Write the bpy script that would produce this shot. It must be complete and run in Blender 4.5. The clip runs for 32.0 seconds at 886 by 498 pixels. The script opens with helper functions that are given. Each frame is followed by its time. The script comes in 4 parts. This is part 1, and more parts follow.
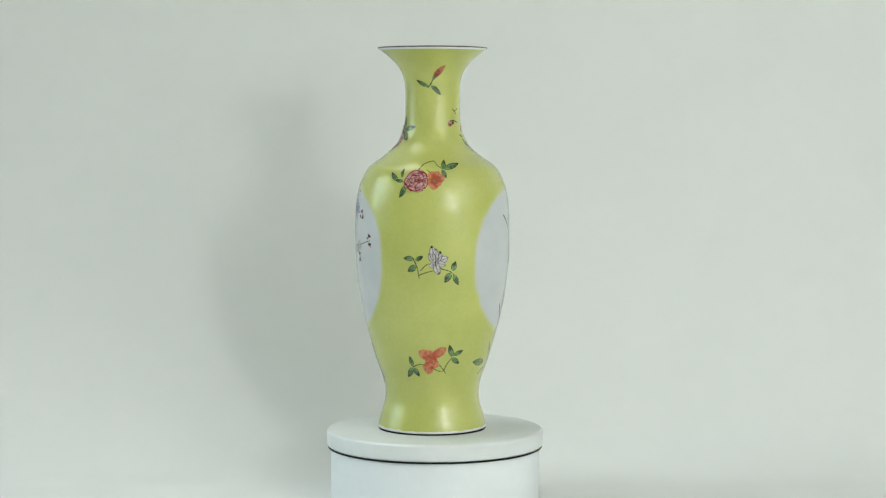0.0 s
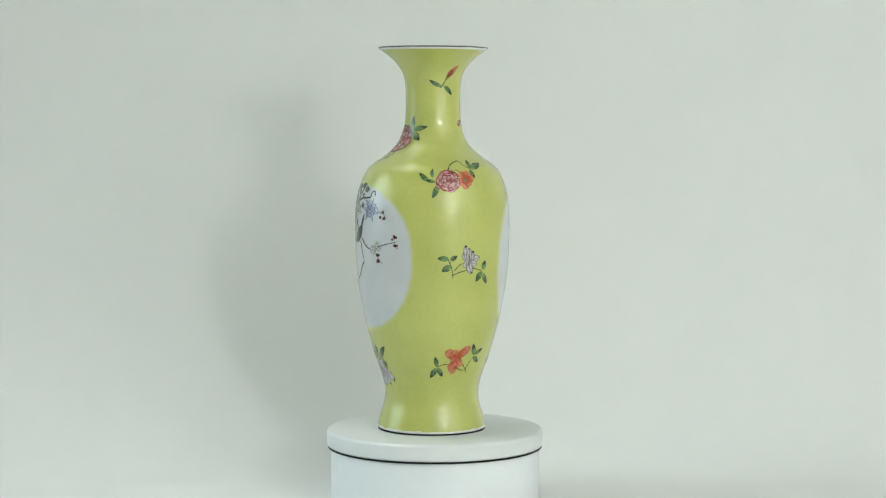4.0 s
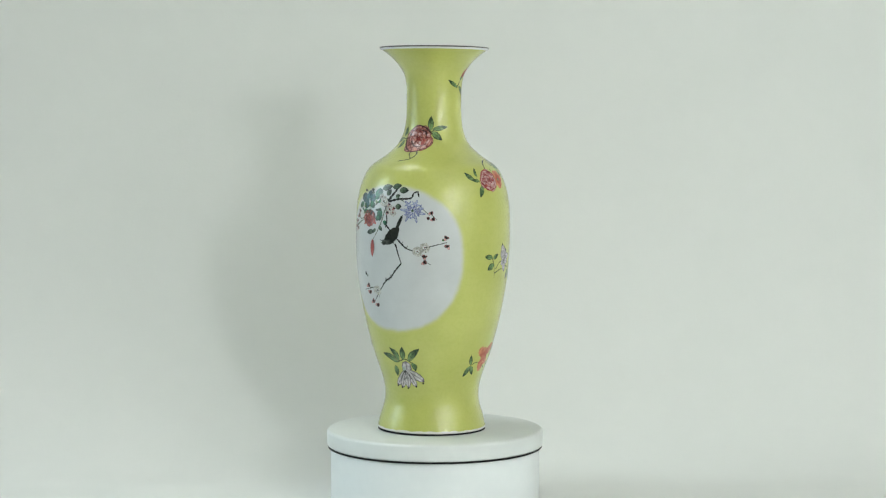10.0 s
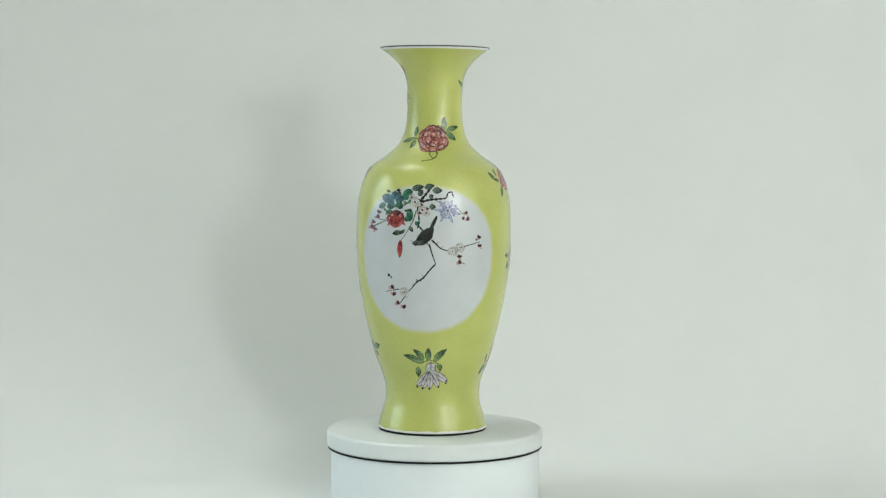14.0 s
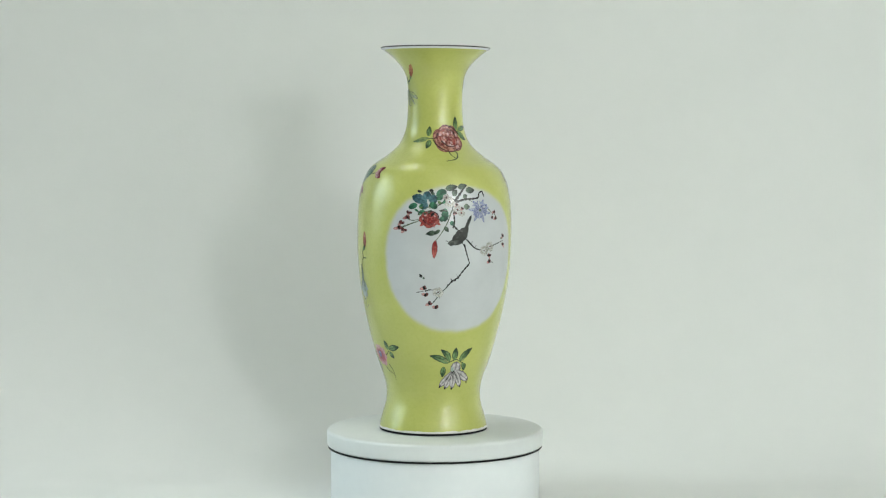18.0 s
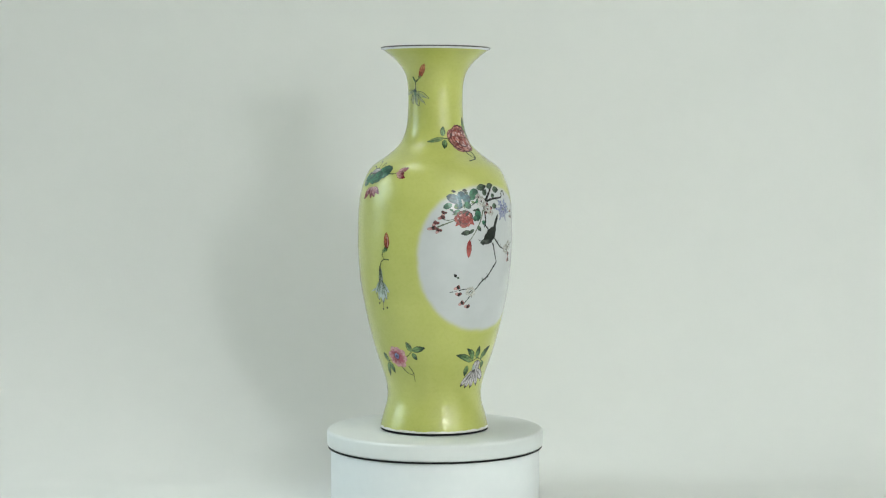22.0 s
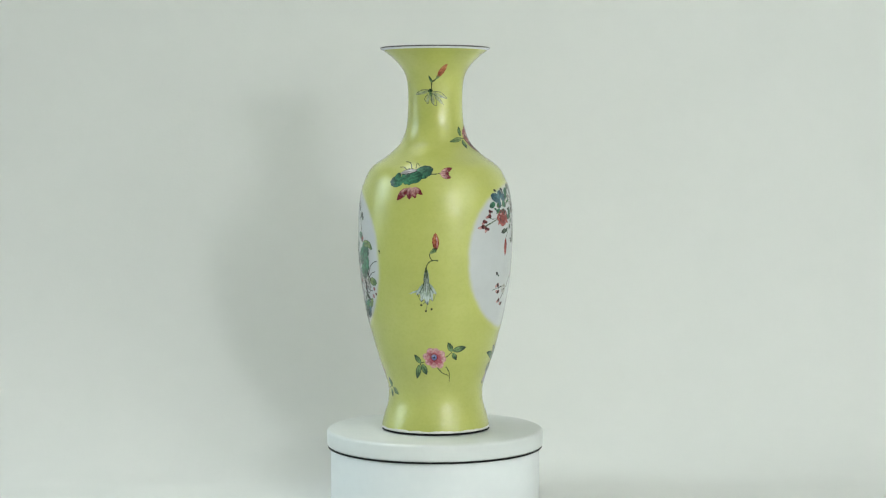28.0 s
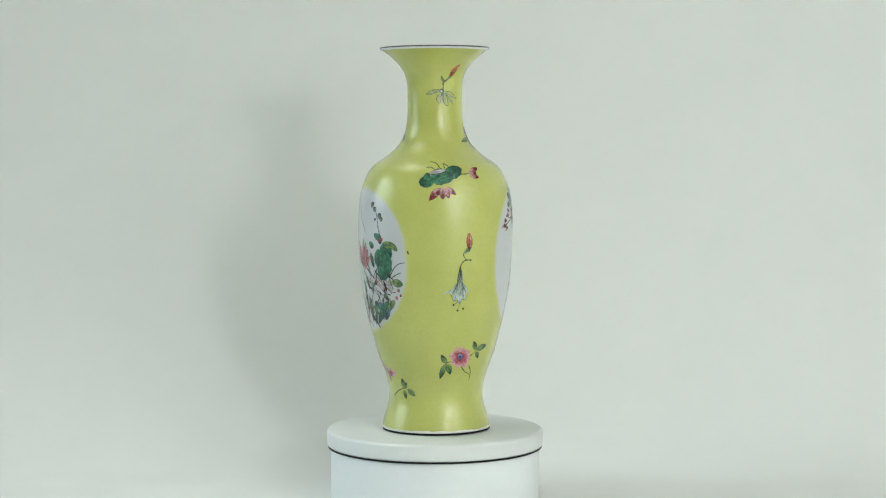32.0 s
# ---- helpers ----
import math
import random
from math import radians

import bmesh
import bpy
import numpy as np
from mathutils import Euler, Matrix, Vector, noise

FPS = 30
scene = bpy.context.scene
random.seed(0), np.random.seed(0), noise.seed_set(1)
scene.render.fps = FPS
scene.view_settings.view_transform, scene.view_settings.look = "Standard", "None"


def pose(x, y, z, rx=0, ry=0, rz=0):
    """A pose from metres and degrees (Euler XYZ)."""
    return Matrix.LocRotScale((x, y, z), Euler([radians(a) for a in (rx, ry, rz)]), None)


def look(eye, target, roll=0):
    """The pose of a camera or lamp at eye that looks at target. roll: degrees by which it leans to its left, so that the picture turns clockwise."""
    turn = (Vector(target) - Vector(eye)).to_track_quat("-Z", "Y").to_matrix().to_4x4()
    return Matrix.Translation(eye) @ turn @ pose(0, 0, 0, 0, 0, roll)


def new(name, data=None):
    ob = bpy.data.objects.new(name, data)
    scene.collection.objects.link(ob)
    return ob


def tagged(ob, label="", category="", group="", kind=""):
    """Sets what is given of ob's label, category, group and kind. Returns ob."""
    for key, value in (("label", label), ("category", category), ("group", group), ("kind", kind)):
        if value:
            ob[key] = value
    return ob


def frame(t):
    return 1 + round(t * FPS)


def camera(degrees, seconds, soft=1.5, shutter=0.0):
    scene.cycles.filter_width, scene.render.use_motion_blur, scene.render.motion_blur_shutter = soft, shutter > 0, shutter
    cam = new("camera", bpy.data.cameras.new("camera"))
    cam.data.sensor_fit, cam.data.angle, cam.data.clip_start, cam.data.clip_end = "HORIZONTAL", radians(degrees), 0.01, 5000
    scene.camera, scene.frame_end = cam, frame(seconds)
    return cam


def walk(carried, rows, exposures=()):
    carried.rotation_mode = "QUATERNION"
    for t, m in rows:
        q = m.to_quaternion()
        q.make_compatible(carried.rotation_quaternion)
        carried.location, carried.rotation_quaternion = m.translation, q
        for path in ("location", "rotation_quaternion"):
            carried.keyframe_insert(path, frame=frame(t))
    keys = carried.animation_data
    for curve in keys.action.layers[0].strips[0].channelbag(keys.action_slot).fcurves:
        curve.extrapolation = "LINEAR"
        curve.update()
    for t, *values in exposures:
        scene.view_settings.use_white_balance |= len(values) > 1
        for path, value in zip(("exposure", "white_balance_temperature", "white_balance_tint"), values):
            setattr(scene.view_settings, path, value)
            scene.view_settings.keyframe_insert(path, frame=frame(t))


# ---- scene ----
# ---- camera ----
cam = camera(26.6, 32.0, soft=1.2)
EYE = Vector((0.0, -1.9727, 0.3135))
YAW, PITCH = 0.004864, 0.062856
AIM = EYE + Vector((math.sin(YAW) * math.cos(PITCH), math.cos(YAW) * math.cos(PITCH), -math.sin(PITCH)))
walk(cam, [(0.0, look(EYE, AIM)), (32.0, look(EYE, AIM))], [(0.0, 0.0, 6500, 10), (32.0, 0.0, 6500, 10)])

# ---- light: three lamps out of view, an added bounce fill, and the pale room that they fill ----
world = bpy.data.worlds.new("room_air")
world.use_nodes = True
world.node_tree.nodes["Background"].inputs["Color"].default_value = (0.95, 1.0, 0.97, 1)
world.node_tree.nodes["Background"].inputs["Strength"].default_value = 0.05
scene.world = world


def area_lamp(name, eye, target, width, height, watts, colour, spread=180):
    lamp = bpy.data.lights.new(name, "AREA")
    lamp.shape, lamp.size, lamp.size_y = "ELLIPSE", width, height
    lamp.energy, lamp.color, lamp.spread = watts, colour, radians(spread)
    ob = new(name, lamp)
    ob.matrix_world = look(eye, target)
    return ob


area_lamp("key_lamp", (0.735, -1.40, 0.605), (0, 0, 0.2), 0.15, 0.33, 4.05, (0.96, 1.0, 0.99))
area_lamp("side_lamp", (-1.80, 0.0, 0.60), (0, -0.24, -0.10), 1.9, 1.5, 3.7, (0.74, 0.94, 1.0), 58)
area_lamp("top_lamp", (-0.70, 0.10, 2.48), (0.02, -0.20, 0), 2.1, 2.1, 4.9, (0.97, 1.0, 0.97), 55)
# added fill with no known source; bounces off the corner to lift overall brightness
area_lamp("added_bounce_fill", (1.15, -1.7, 1.1), (2.0, -2.5, 1.3), 1.2, 1.0, 50.0, (0.96, 1.0, 0.965))


# ---- materials ----
def material(name, rough=0.5, coat=0.0, ior=1.5, under=0.5):
    mat = bpy.data.materials.new(name)
    mat.use_nodes = True
    shader = mat.node_tree.nodes["Principled BSDF"]
    shader.inputs["Roughness"].default_value = rough
    shader.inputs["IOR"].default_value = ior
    shader.inputs["Specular IOR Level"].default_value = under
    shader.inputs["Coat Weight"].default_value = coat
    shader.inputs["Coat Roughness"].default_value = 0.045
    return mat, mat.node_tree.nodes, mat.node_tree.links, shader


def noise_of(nodes, links, scale, detail=3.0, rough=0.55, coords="Object"):
    where = nodes.new("ShaderNodeTexCoord")
    tex = nodes.new("ShaderNodeTexNoise")
    tex.inputs["Scale"].default_value = scale
    tex.inputs["Detail"].default_value = detail
    tex.inputs["Roughness"].default_value = rough
    links.new(where.outputs[coords], tex.inputs["Vector"])
    return tex.outputs["Fac"]


def ramp_of(nodes, links, fac, stops):
    ramp = nodes.new("ShaderNodeValToRGB")
    while len(ramp.color_ramp.elements) < len(stops):
        ramp.color_ramp.elements.new(0.5)
    for el, (at, col) in zip(ramp.color_ramp.elements, stops):
        el.position, el.color = at, (*col, 1)
    links.new(fac, ramp.inputs["Fac"])
    return ramp.outputs["Color"]


def blend(nodes, links, fac, a, b, how="MIX"):
    mix = nodes.new("ShaderNodeMix")
    mix.data_type, mix.blend_type = "RGBA", how
    for socket, value in ((mix.inputs["Factor"], fac), (mix.inputs["A"], a), (mix.inputs["B"], b)):
        if isinstance(value, bpy.types.NodeSocket):
            links.new(value, socket)
        elif isinstance(value, tuple):
            socket.default_value = (*value, 1)
        else:
            socket.default_value = value
    return mix.outputs["Result"]


def sums(nodes, links, how, a, b):
    node = nodes.new("ShaderNodeMath")
    node.operation = how
    for socket, value in zip(node.inputs, (a, b)):
        if isinstance(value, bpy.types.NodeSocket):
            links.new(value, socket)
        else:
            socket.default_value = value
    return node.outputs["Value"]


def relief(nodes, links, shader, height, metres, strength=1.0):
    bump = nodes.new("ShaderNodeBump")
    bump.inputs["Distance"].default_value = metres
    bump.inputs["Strength"].default_value = strength
    links.new(height, bump.inputs["Height"])
    glossy = shader.inputs["Coat Weight"].default_value > 0  # on glazed ware the pits are in the clear top coat alone
    links.new(bump.outputs["Normal"], shader.inputs["Coat Normal" if glossy else "Normal"])


ORANGE_PEEL = 0.00030


def glaze_relief(nodes, links, shader, metres=ORANGE_PEEL):
    """The pitted skin of an overglaze enamel: fine pits on broader dimples."""
    fine = noise_of(nodes, links, 540, 0.0, 0.5)
    wave = noise_of(nodes, links, 320, 1.0, 0.4)
    relief(nodes, links, shader, sums(nodes, links, "ADD", fine, sums(nodes, links, "MULTIPLY", wave, 0.75)), metres)


def yellow_colour(nodes, links):
    """Lime yellow, laid on unevenly: cloudy, with finer flecks."""
    cloud = noise_of(nodes, links, 16, 4, 0.6)
    speck = noise_of(nodes, links, 300, 2, 0.6)
    base = ramp_of(nodes, links, cloud, ((0.30, YELLOW_LOW), (0.68, YELLOW_HIGH)))
    fleck = ramp_of(nodes, links, speck, ((0.30, (0.93, 0.94, 0.88)), (0.55, (1, 1, 1))))
    where = nodes.new("ShaderNodeTexCoord")  # faint rings left by the wheel
    flat = nodes.new("ShaderNodeMapping")
    flat.inputs["Scale"].default_value = (6, 6, 260)
    rings = nodes.new("ShaderNodeTexNoise")
    rings.inputs["Scale"].default_value, rings.inputs["Detail"].default_value = 1.0, 2.0
    links.new(where.outputs["Object"], flat.inputs["Vector"])
    links.new(flat.outputs["Vector"], rings.inputs["Vector"])
    ring = ramp_of(nodes, links, rings.outputs["Fac"], ((0.35, (0.90, 0.91, 0.86)), (0.60, (1, 1, 1))))
    return blend(nodes, links, 0.08, blend(nodes, links, 0.6, base, fleck, "MULTIPLY"), ring, "MULTIPLY")


def yellow_glaze():
    mat, nodes, links, shader = material("yellow_enamel", 0.34, 1.0, 1.45, 0.15)
    links.new(yellow_colour(nodes, links), shader.inputs["Base Color"])
    glaze_relief(nodes, links, shader)
    return mat


YELLOW_LOW, YELLOW_HIGH = (0.445, 0.468, 0.115), (0.508, 0.532, 0.150)


def white_glaze(name="white_glaze", low=(0.70, 0.73, 0.76), high=(0.78, 0.80, 0.82), faded=False):
    mat, nodes, links, shader = material(name, 0.32, 0.8, 1.45, 0.3)
    base = ramp_of(nodes, links, noise_of(nodes, links, 26, 4, 0.6), ((0.3, low), (0.7, high)))
    if faded:  # the yellow enamel thins out over the panel's edge, with a brushed outline
        where = nodes.new("ShaderNodeUVMap")
        split = nodes.new("ShaderNodeSeparateXYZ")
        links.new(where.outputs["UV"], split.inputs[0])
        worn = sums(nodes, links, "MULTIPLY", sums(nodes, links, "SUBTRACT", noise_of(nodes, links, 60, 3), 0.5), 0.05)
        edge = sums(nodes, links, "ADD", split.outputs["X"], worn)
        fade = nodes.new("ShaderNodeMapRange")
        fade.interpolation_type = "SMOOTHSTEP"
        fade.inputs["From Min"].default_value, fade.inputs["From Max"].default_value = 0.90, 0.985
        links.new(edge, fade.inputs["Value"])
        base = blend(nodes, links, fade.outputs["Result"], base, yellow_colour(nodes, links))
    links.new(base, shader.inputs["Base Color"])
    glaze_relief(nodes, links, shader, ORANGE_PEEL * 0.8)
    return mat


def enamel(name, base, tip, line=None, rim=0.78, rib=0.0, cap=0.0, mottle=0.5):
    """A painted leaf or petal: base colour to tip colour along it, brushed unevenly, with a drawn outline, a midrib,
    and a darker line round the tip (cap)."""
    mat, nodes, links, shader = material(name, 0.5, 1.0, 1.4, 0.2)
    where = nodes.new("ShaderNodeUVMap")
    split = nodes.new("ShaderNodeSeparateXYZ")
    links.new(where.outputs["UV"], split.inputs[0])
    brush = sums(nodes, links, "MULTIPLY", sums(nodes, links, "SUBTRACT", noise_of(nodes, links, 280, 3), 0.5), 1.5)
    along = sums(nodes, links, "ADD", split.outputs["X"], brush)
    colour = ramp_of(nodes, links, along, ((0.28, base), (0.78, tip)))
    across = sums(nodes, links, "ABSOLUTE", sums(nodes, links, "SUBTRACT", split.outputs["Y"], 0.5), 0)

    def drawn(value, start, end, most, under):
        span = nodes.new("ShaderNodeMapRange")
        span.inputs["From Min"].default_value, span.inputs["From Max"].default_value = start, end
        span.inputs["To Max"].default_value = most
        links.new(value, span.inputs["Value"])
        return blend(nodes, links, span.outputs["Result"], under, line)

    if line:
        colour = drawn(across, rim / 2, rim / 2 + 0.1, 0.8, colour)
        if rib:
            colour = drawn(across, 0.11, 0.04, rib, colour)
        if cap:
            colour = drawn(split.outputs["X"], 0.84, 0.93, cap, colour)
    dark = 1 - mottle
    spots = ramp_of(nodes, links, noise_of(nodes, links, 330, 4, 0.65), ((0.36, (dark, dark, dark)), (0.58, (1, 1, 1))))
    links.new(blend(nodes, links, 1.0, colour, spots, "MULTIPLY"), shader.inputs["Base Color"])
    glaze_relief(nodes, links, shader, ORANGE_PEEL * 0.8)
    return mat


def matt_paint(name, low, high, scale, rough, bump_scale, bump, coat=0.0):
    mat, nodes, links, shader = material(name, rough, coat)
    a = noise_of(nodes, links, scale, 4, 0.6)
    b = noise_of(nodes, links, scale * 14, 3, 0.6)
    mixed = sums(nodes, links, "ADD", sums(nodes, links, "MULTIPLY", a, 0.7), sums(nodes, links, "MULTIPLY", b, 0.3))
    links.new(ramp_of(nodes, links, mixed, ((0.35, low), (0.65, high))), shader.inputs["Base Color"])
    relief(nodes, links, shader, noise_of(nodes, links, bump_scale, 2, 0.5), bump)
    return mat


YELLOW = yellow_glaze()
WHITE = white_glaze()
PANEL = white_glaze("white_panel_glaze", (0.50, 0.52, 0.525), (0.555, 0.575, 0.58), True)
FOOT = matt_paint("bare_porcelain", (0.62, 0.61, 0.56), (0.76, 0.75, 0.70), 60, 0.6, 900, 0.0001)
RIM_LINE = matt_paint("brown_rim_glaze", (0.03, 0.025, 0.03), (0.075, 0.06, 0.06), 90, 0.3, 600, 0.0001)
# near-black for the shade under the foot and under the platter
BLACK = matt_paint("gap_shade_black", (0.004, 0.004, 0.005), (0.008, 0.008, 0.009), 80, 0.95, 900, 0.0001)
PLATTER = matt_paint("white_plastic", (0.68, 0.71, 0.70), (0.73, 0.755, 0.74), 9, 0.42, 1500, 0.00005)
DRUM = matt_paint("white_gloss_plastic", (0.755, 0.795, 0.805), (0.80, 0.835, 0.84), 7, 0.28, 900, 0.00004)
PAPER = matt_paint("white_backdrop_paper", (0.76, 0.775, 0.75), (0.79, 0.80, 0.775), 2.2, 0.85, 300, 0.0001)
# grey chosen to weaken the bounce from the unseen west wall
GREY_WALL = matt_paint("bounce_cut_grey", (0.32, 0.33, 0.33), (0.37, 0.38, 0.38), 2.0, 0.8, 160, 0.0005)
WALL = matt_paint("white_wall_paint", (0.78, 0.79, 0.77), (0.83, 0.835, 0.82), 2.0, 0.8, 160, 0.0005)

LEAF = enamel("green_enamel", (0.19, 0.33, 0.115), (0.028, 0.078, 0.029), (0.010, 0.018, 0.010), 0.64, 0.4, 0.85, 0.45)
PALE_LEAF = enamel("pale_green_enamel", (0.25, 0.33, 0.12), (0.10, 0.19, 0.07), (0.03, 0.06, 0.03), 0.76, 0.5, 0.5, 0.4)
TEAL = enamel("teal_enamel", (0.055, 0.23, 0.125), (0.018, 0.085, 0.052), (0.010, 0.03, 0.020), 0.84, 0.35, 0.4)
BLUE_TEAL = enamel("blue_green_enamel", (0.10, 0.23, 0.27), (0.023, 0.075, 0.098), (0.010, 0.032, 0.04), 0.80, 0.4, 0.5)
GREY_LEAF = enamel("grey_green_enamel", (0.11, 0.17, 0.11), (0.018, 0.034, 0.022), (0.010, 0.014, 0.010), 0.66, 0.4, 0.7)
ROSE = enamel("pink_enamel", (0.31, 0.055, 0.06), (0.62, 0.37, 0.35), (0.24, 0.035, 0.045), 0.70, 0.0, 0.75, 0.35)
PEONY = enamel("crimson_enamel", (0.20, 0.016, 0.016), (0.62, 0.28, 0.22), (0.13, 0.008, 0.010), 0.62, 0.0, 0.8, 0.5)
RED = enamel("red_enamel", (0.28, 0.022, 0.020), (0.48, 0.11, 0.09), (0.12, 0.008, 0.010), 0.74, 0.3, 0.4, 0.45)
CORAL = enamel("coral_enamel", (0.42, 0.065, 0.022), (0.60, 0.22, 0.10), (0.42, 0.07, 0.025), 0.90, 0.15, 0.25, 0.25)
ORANGE = enamel("orange_bud_enamel", (0.30, 0.055, 0.020), (0.58, 0.23, 0.09), (0.22, 0.04, 0.014), 0.74, 0.4, 0.4, 0.4)
LOTUS_PINK = enamel("lotus_pink_enamel", (0.64, 0.36, 0.34), (0.17, 0.008, 0.016), (0.15, 0.012, 0.02), 0.74, 0.4, 0.6, 0.4)
MAGENTA = enamel("magenta_enamel", (0.40, 0.075, 0.11), (0.66, 0.38, 0.37), (0.36, 0.10, 0.13), 0.86, 0.2, 0.35, 0.3)
WHITE_PETAL = enamel("white_petal_enamel", (0.50, 0.48, 0.46), (0.62, 0.59, 0.57), (0.055, 0.035, 0.06), 0.66, 0.55, 0.8, 0.4)
GREY_PETAL = enamel("grey_blue_petal_enamel", (0.26, 0.34, 0.24), (0.52, 0.60, 0.56), (0.18, 0.25, 0.23), 0.82, 0.4, 0.3, 0.25)
VIOLET = enamel("violet_blue_enamel", (0.12, 0.14, 0.32), (0.24, 0.27, 0.48), (0.07, 0.09, 0.26), 0.66, 0.3, 0.0, 0.45)
PLUM = enamel("plum_bud_enamel", (0.045, 0.014, 0.016), (0.30, 0.10, 0.10), (0.03, 0.012, 0.012), 0.66, 0.5, 0.3, 0.6)
BLOSSOM = enamel("pale_blossom_enamel", (0.48, 0.47, 0.42), (0.62, 0.62, 0.58), (0.10, 0.075, 0.06), 0.78, 0.2, 0.6, 0.5)
BLUSH = enamel("blush_pink_enamel", (0.54, 0.27, 0.26), (0.70, 0.50, 0.48), (0.44, 0.16, 0.17), 0.84, 0.2, 0.2, 0.3)
DUSK_PINK = enamel("dusky_pink_enamel", (0.42, 0.15, 0.16), (0.56, 0.31, 0.31), (0.22, 0.06, 0.07), 0.66, 0.4, 0.4, 0.5)
LILAC = enamel("lilac_petal_enamel", (0.58, 0.60, 0.64), (0.44, 0.48, 0.62), (0.06, 0.08, 0.30), 0.46, 0.4, 0.8, 0.35)
FEATHER = enamel("dark_feather_enamel", (0.016, 0.019, 0.014), (0.008, 0.010, 0.007), (0.006, 0.007, 0.006), 0.82)
BREAST = enamel("grey_feather_enamel", (0.035, 0.042, 0.034), (0.09, 0.10, 0.085), (0.012, 0.013, 0.011), 0.76)
STEM = enamel("stem_enamel", (0.06, 0.09, 0.03), (0.040, 0.060, 0.022))
TWIG = enamel("black_twig_enamel", (0.007, 0.007, 0.006), (0.014, 0.012, 0.010))
PALE_PETAL = enamel("pale_grey_green_petal_enamel", (0.36, 0.41, 0.18), (0.45, 0.49, 0.27), (0.13, 0.17, 0.09), 0.84, 0.3, 0.4, 0.3)
FAINT = enamel("faint_line_enamel", (0.13, 0.16, 0.11), (0.18, 0.20, 0.15))


# ---- building helpers ----
def mesh_of(name, verts, faces, mat, uvs=None, smooth=True):
    me = bpy.data.meshes.new(name)
    me.from_pydata(verts, [], faces)
    me.materials.append(mat)
    if uvs:
        layer = me.uv_layers.new(name="UVMap")
        for loop in me.loops:
            layer.data[loop.index].uv = uvs[loop.vertex_index]
    me.polygons.foreach_set("use_smooth", [smooth] * len(me.polygons))
    me.update()
    return me


def part(name, me, parent, label=""):
    ob = new(name, me)
    ob.parent = parent
    return tagged(ob, label)


def lathe(name, outline, mat, turns=192, closed=False):
    """A turned shape from (radius, height) pairs; closed joins the last pair to the first."""
    verts, faces = [], []
    for r, z in outline:
        verts += [(r * math.cos(math.tau * k / turns), r * math.sin(math.tau * k / turns), z) for k in range(turns)]
    rows = len(outline)
    for i in range(rows if closed else rows - 1):
        j = (i + 1) % rows
        faces += [(i * turns + k, i * turns + (k + 1) % turns, j * turns + (k + 1) % turns, j * turns + k) for k in range(turns)]
    me = mesh_of(name, verts, faces, mat)
    bm = bmesh.new()
    bm.from_mesh(me)
    bmesh.ops.recalc_face_normals(bm, faces=bm.faces)
    bm.to_mesh(me)
    bm.free()
    return me


def slab(name, size, mat):
    bm = bmesh.new()
    bmesh.ops.create_cube(bm, size=1, matrix=Matrix.Diagonal((*size, 1)))
    me = bpy.data.meshes.new(name)
    bm.to_mesh(me)
    bm.free()
    me.materials.append(mat)
    return me


# ---- the studio: pale walls, floor and ceiling round a white paper sweep ----
FLOOR_Z = -0.078
for name, size, at in (("wall_north", (4.2, 0.1, 2.7), (0, 1.15, 1.2)), ("wall_south", (4.2, 0.1, 2.7), (0, -3.15, 1.2)),
                       ("wall_east", (0.1, 4.2, 2.7), (2.05, -1.0, 1.2)), ("wall_west", (0.1, 4.2, 2.7), (-2.05, -1.0, 1.2))):
    # the west wall is out of view, grey so the backdrop's left stays darker
    ob = new(name, slab(name, size, GREY_WALL if name == "wall_west" else WALL))
    ob.location = at
    tagged(ob, "unseen studio wall, made grey to cut bounce on the left" if name == "wall_west" else "plain pale painted studio wall", "wall", kind="structure")
ob = new("floor", slab("floor", (4.2, 4.4, 0.1), WALL))
ob.location = (0, -1.0, FLOOR_Z - 0.054)
tagged(ob, "plain pale studio floor under the paper", "floor", kind="structure")
ob = new("ceiling", slab("ceiling", (4.2, 4.4, 0.1), WALL))
ob.location = (0, -1.0, 2.6)
tagged(ob, "plain white ceiling", "ceiling", kind="structure")

SWEEP_Y, SWEEP_DEEP, SWEEP_HIGH = 0.08, 0.27, 0.50


def backdrop_sheet():
    """White paper that lies on the floor and rises in a long slack curve behind the turntable, 3 mm thick."""
    line = [(-1.64 + 0.22 * k, FLOOR_Z) for k in range(8)]
    line += [(SWEEP_Y + SWEEP_DEEP * math.sin(a), FLOOR_Z + SWEEP_HIGH * (1 - math.cos(a))) for a in [math.pi / 2 * k / 36 for k in range(37)]]
    line += [(SWEEP_Y + SWEEP_DEEP, FLOOR_Z + SWEEP_HIGH + 0.12 * k) for k in range(1, 10)]
    xs = [-1.5 + 0.1 * k for k in range(31)]
    verts = [(x, y, z) for y, z in line for x in xs]
    faces = [(i * 31 + k, i * 31 + k + 1, (i + 1) * 31 + k + 1, (i + 1) * 31 + k) for i in range(len(line) - 1) for k in range(30)]
    ob = new("backdrop", mesh_of("backdrop", verts, faces, PAPER))
    thick = ob.modifiers.new("thickness", "SOLIDIFY")
    thick.thickness, thick.offset = 0.003, -1
    return tagged(ob, "seamless white paper backdrop sweeping up behind the turntable", "backdrop", kind="structure")


backdrop_sheet()

# ---- the turntable ----
TABLE_X = 0.0012
turntable = new("turntable")
turntable.location = (TABLE_X, 0, FLOOR_Z)
tagged(turntable, "round white electric display turntable with a dark seam under its platter", "turntable")


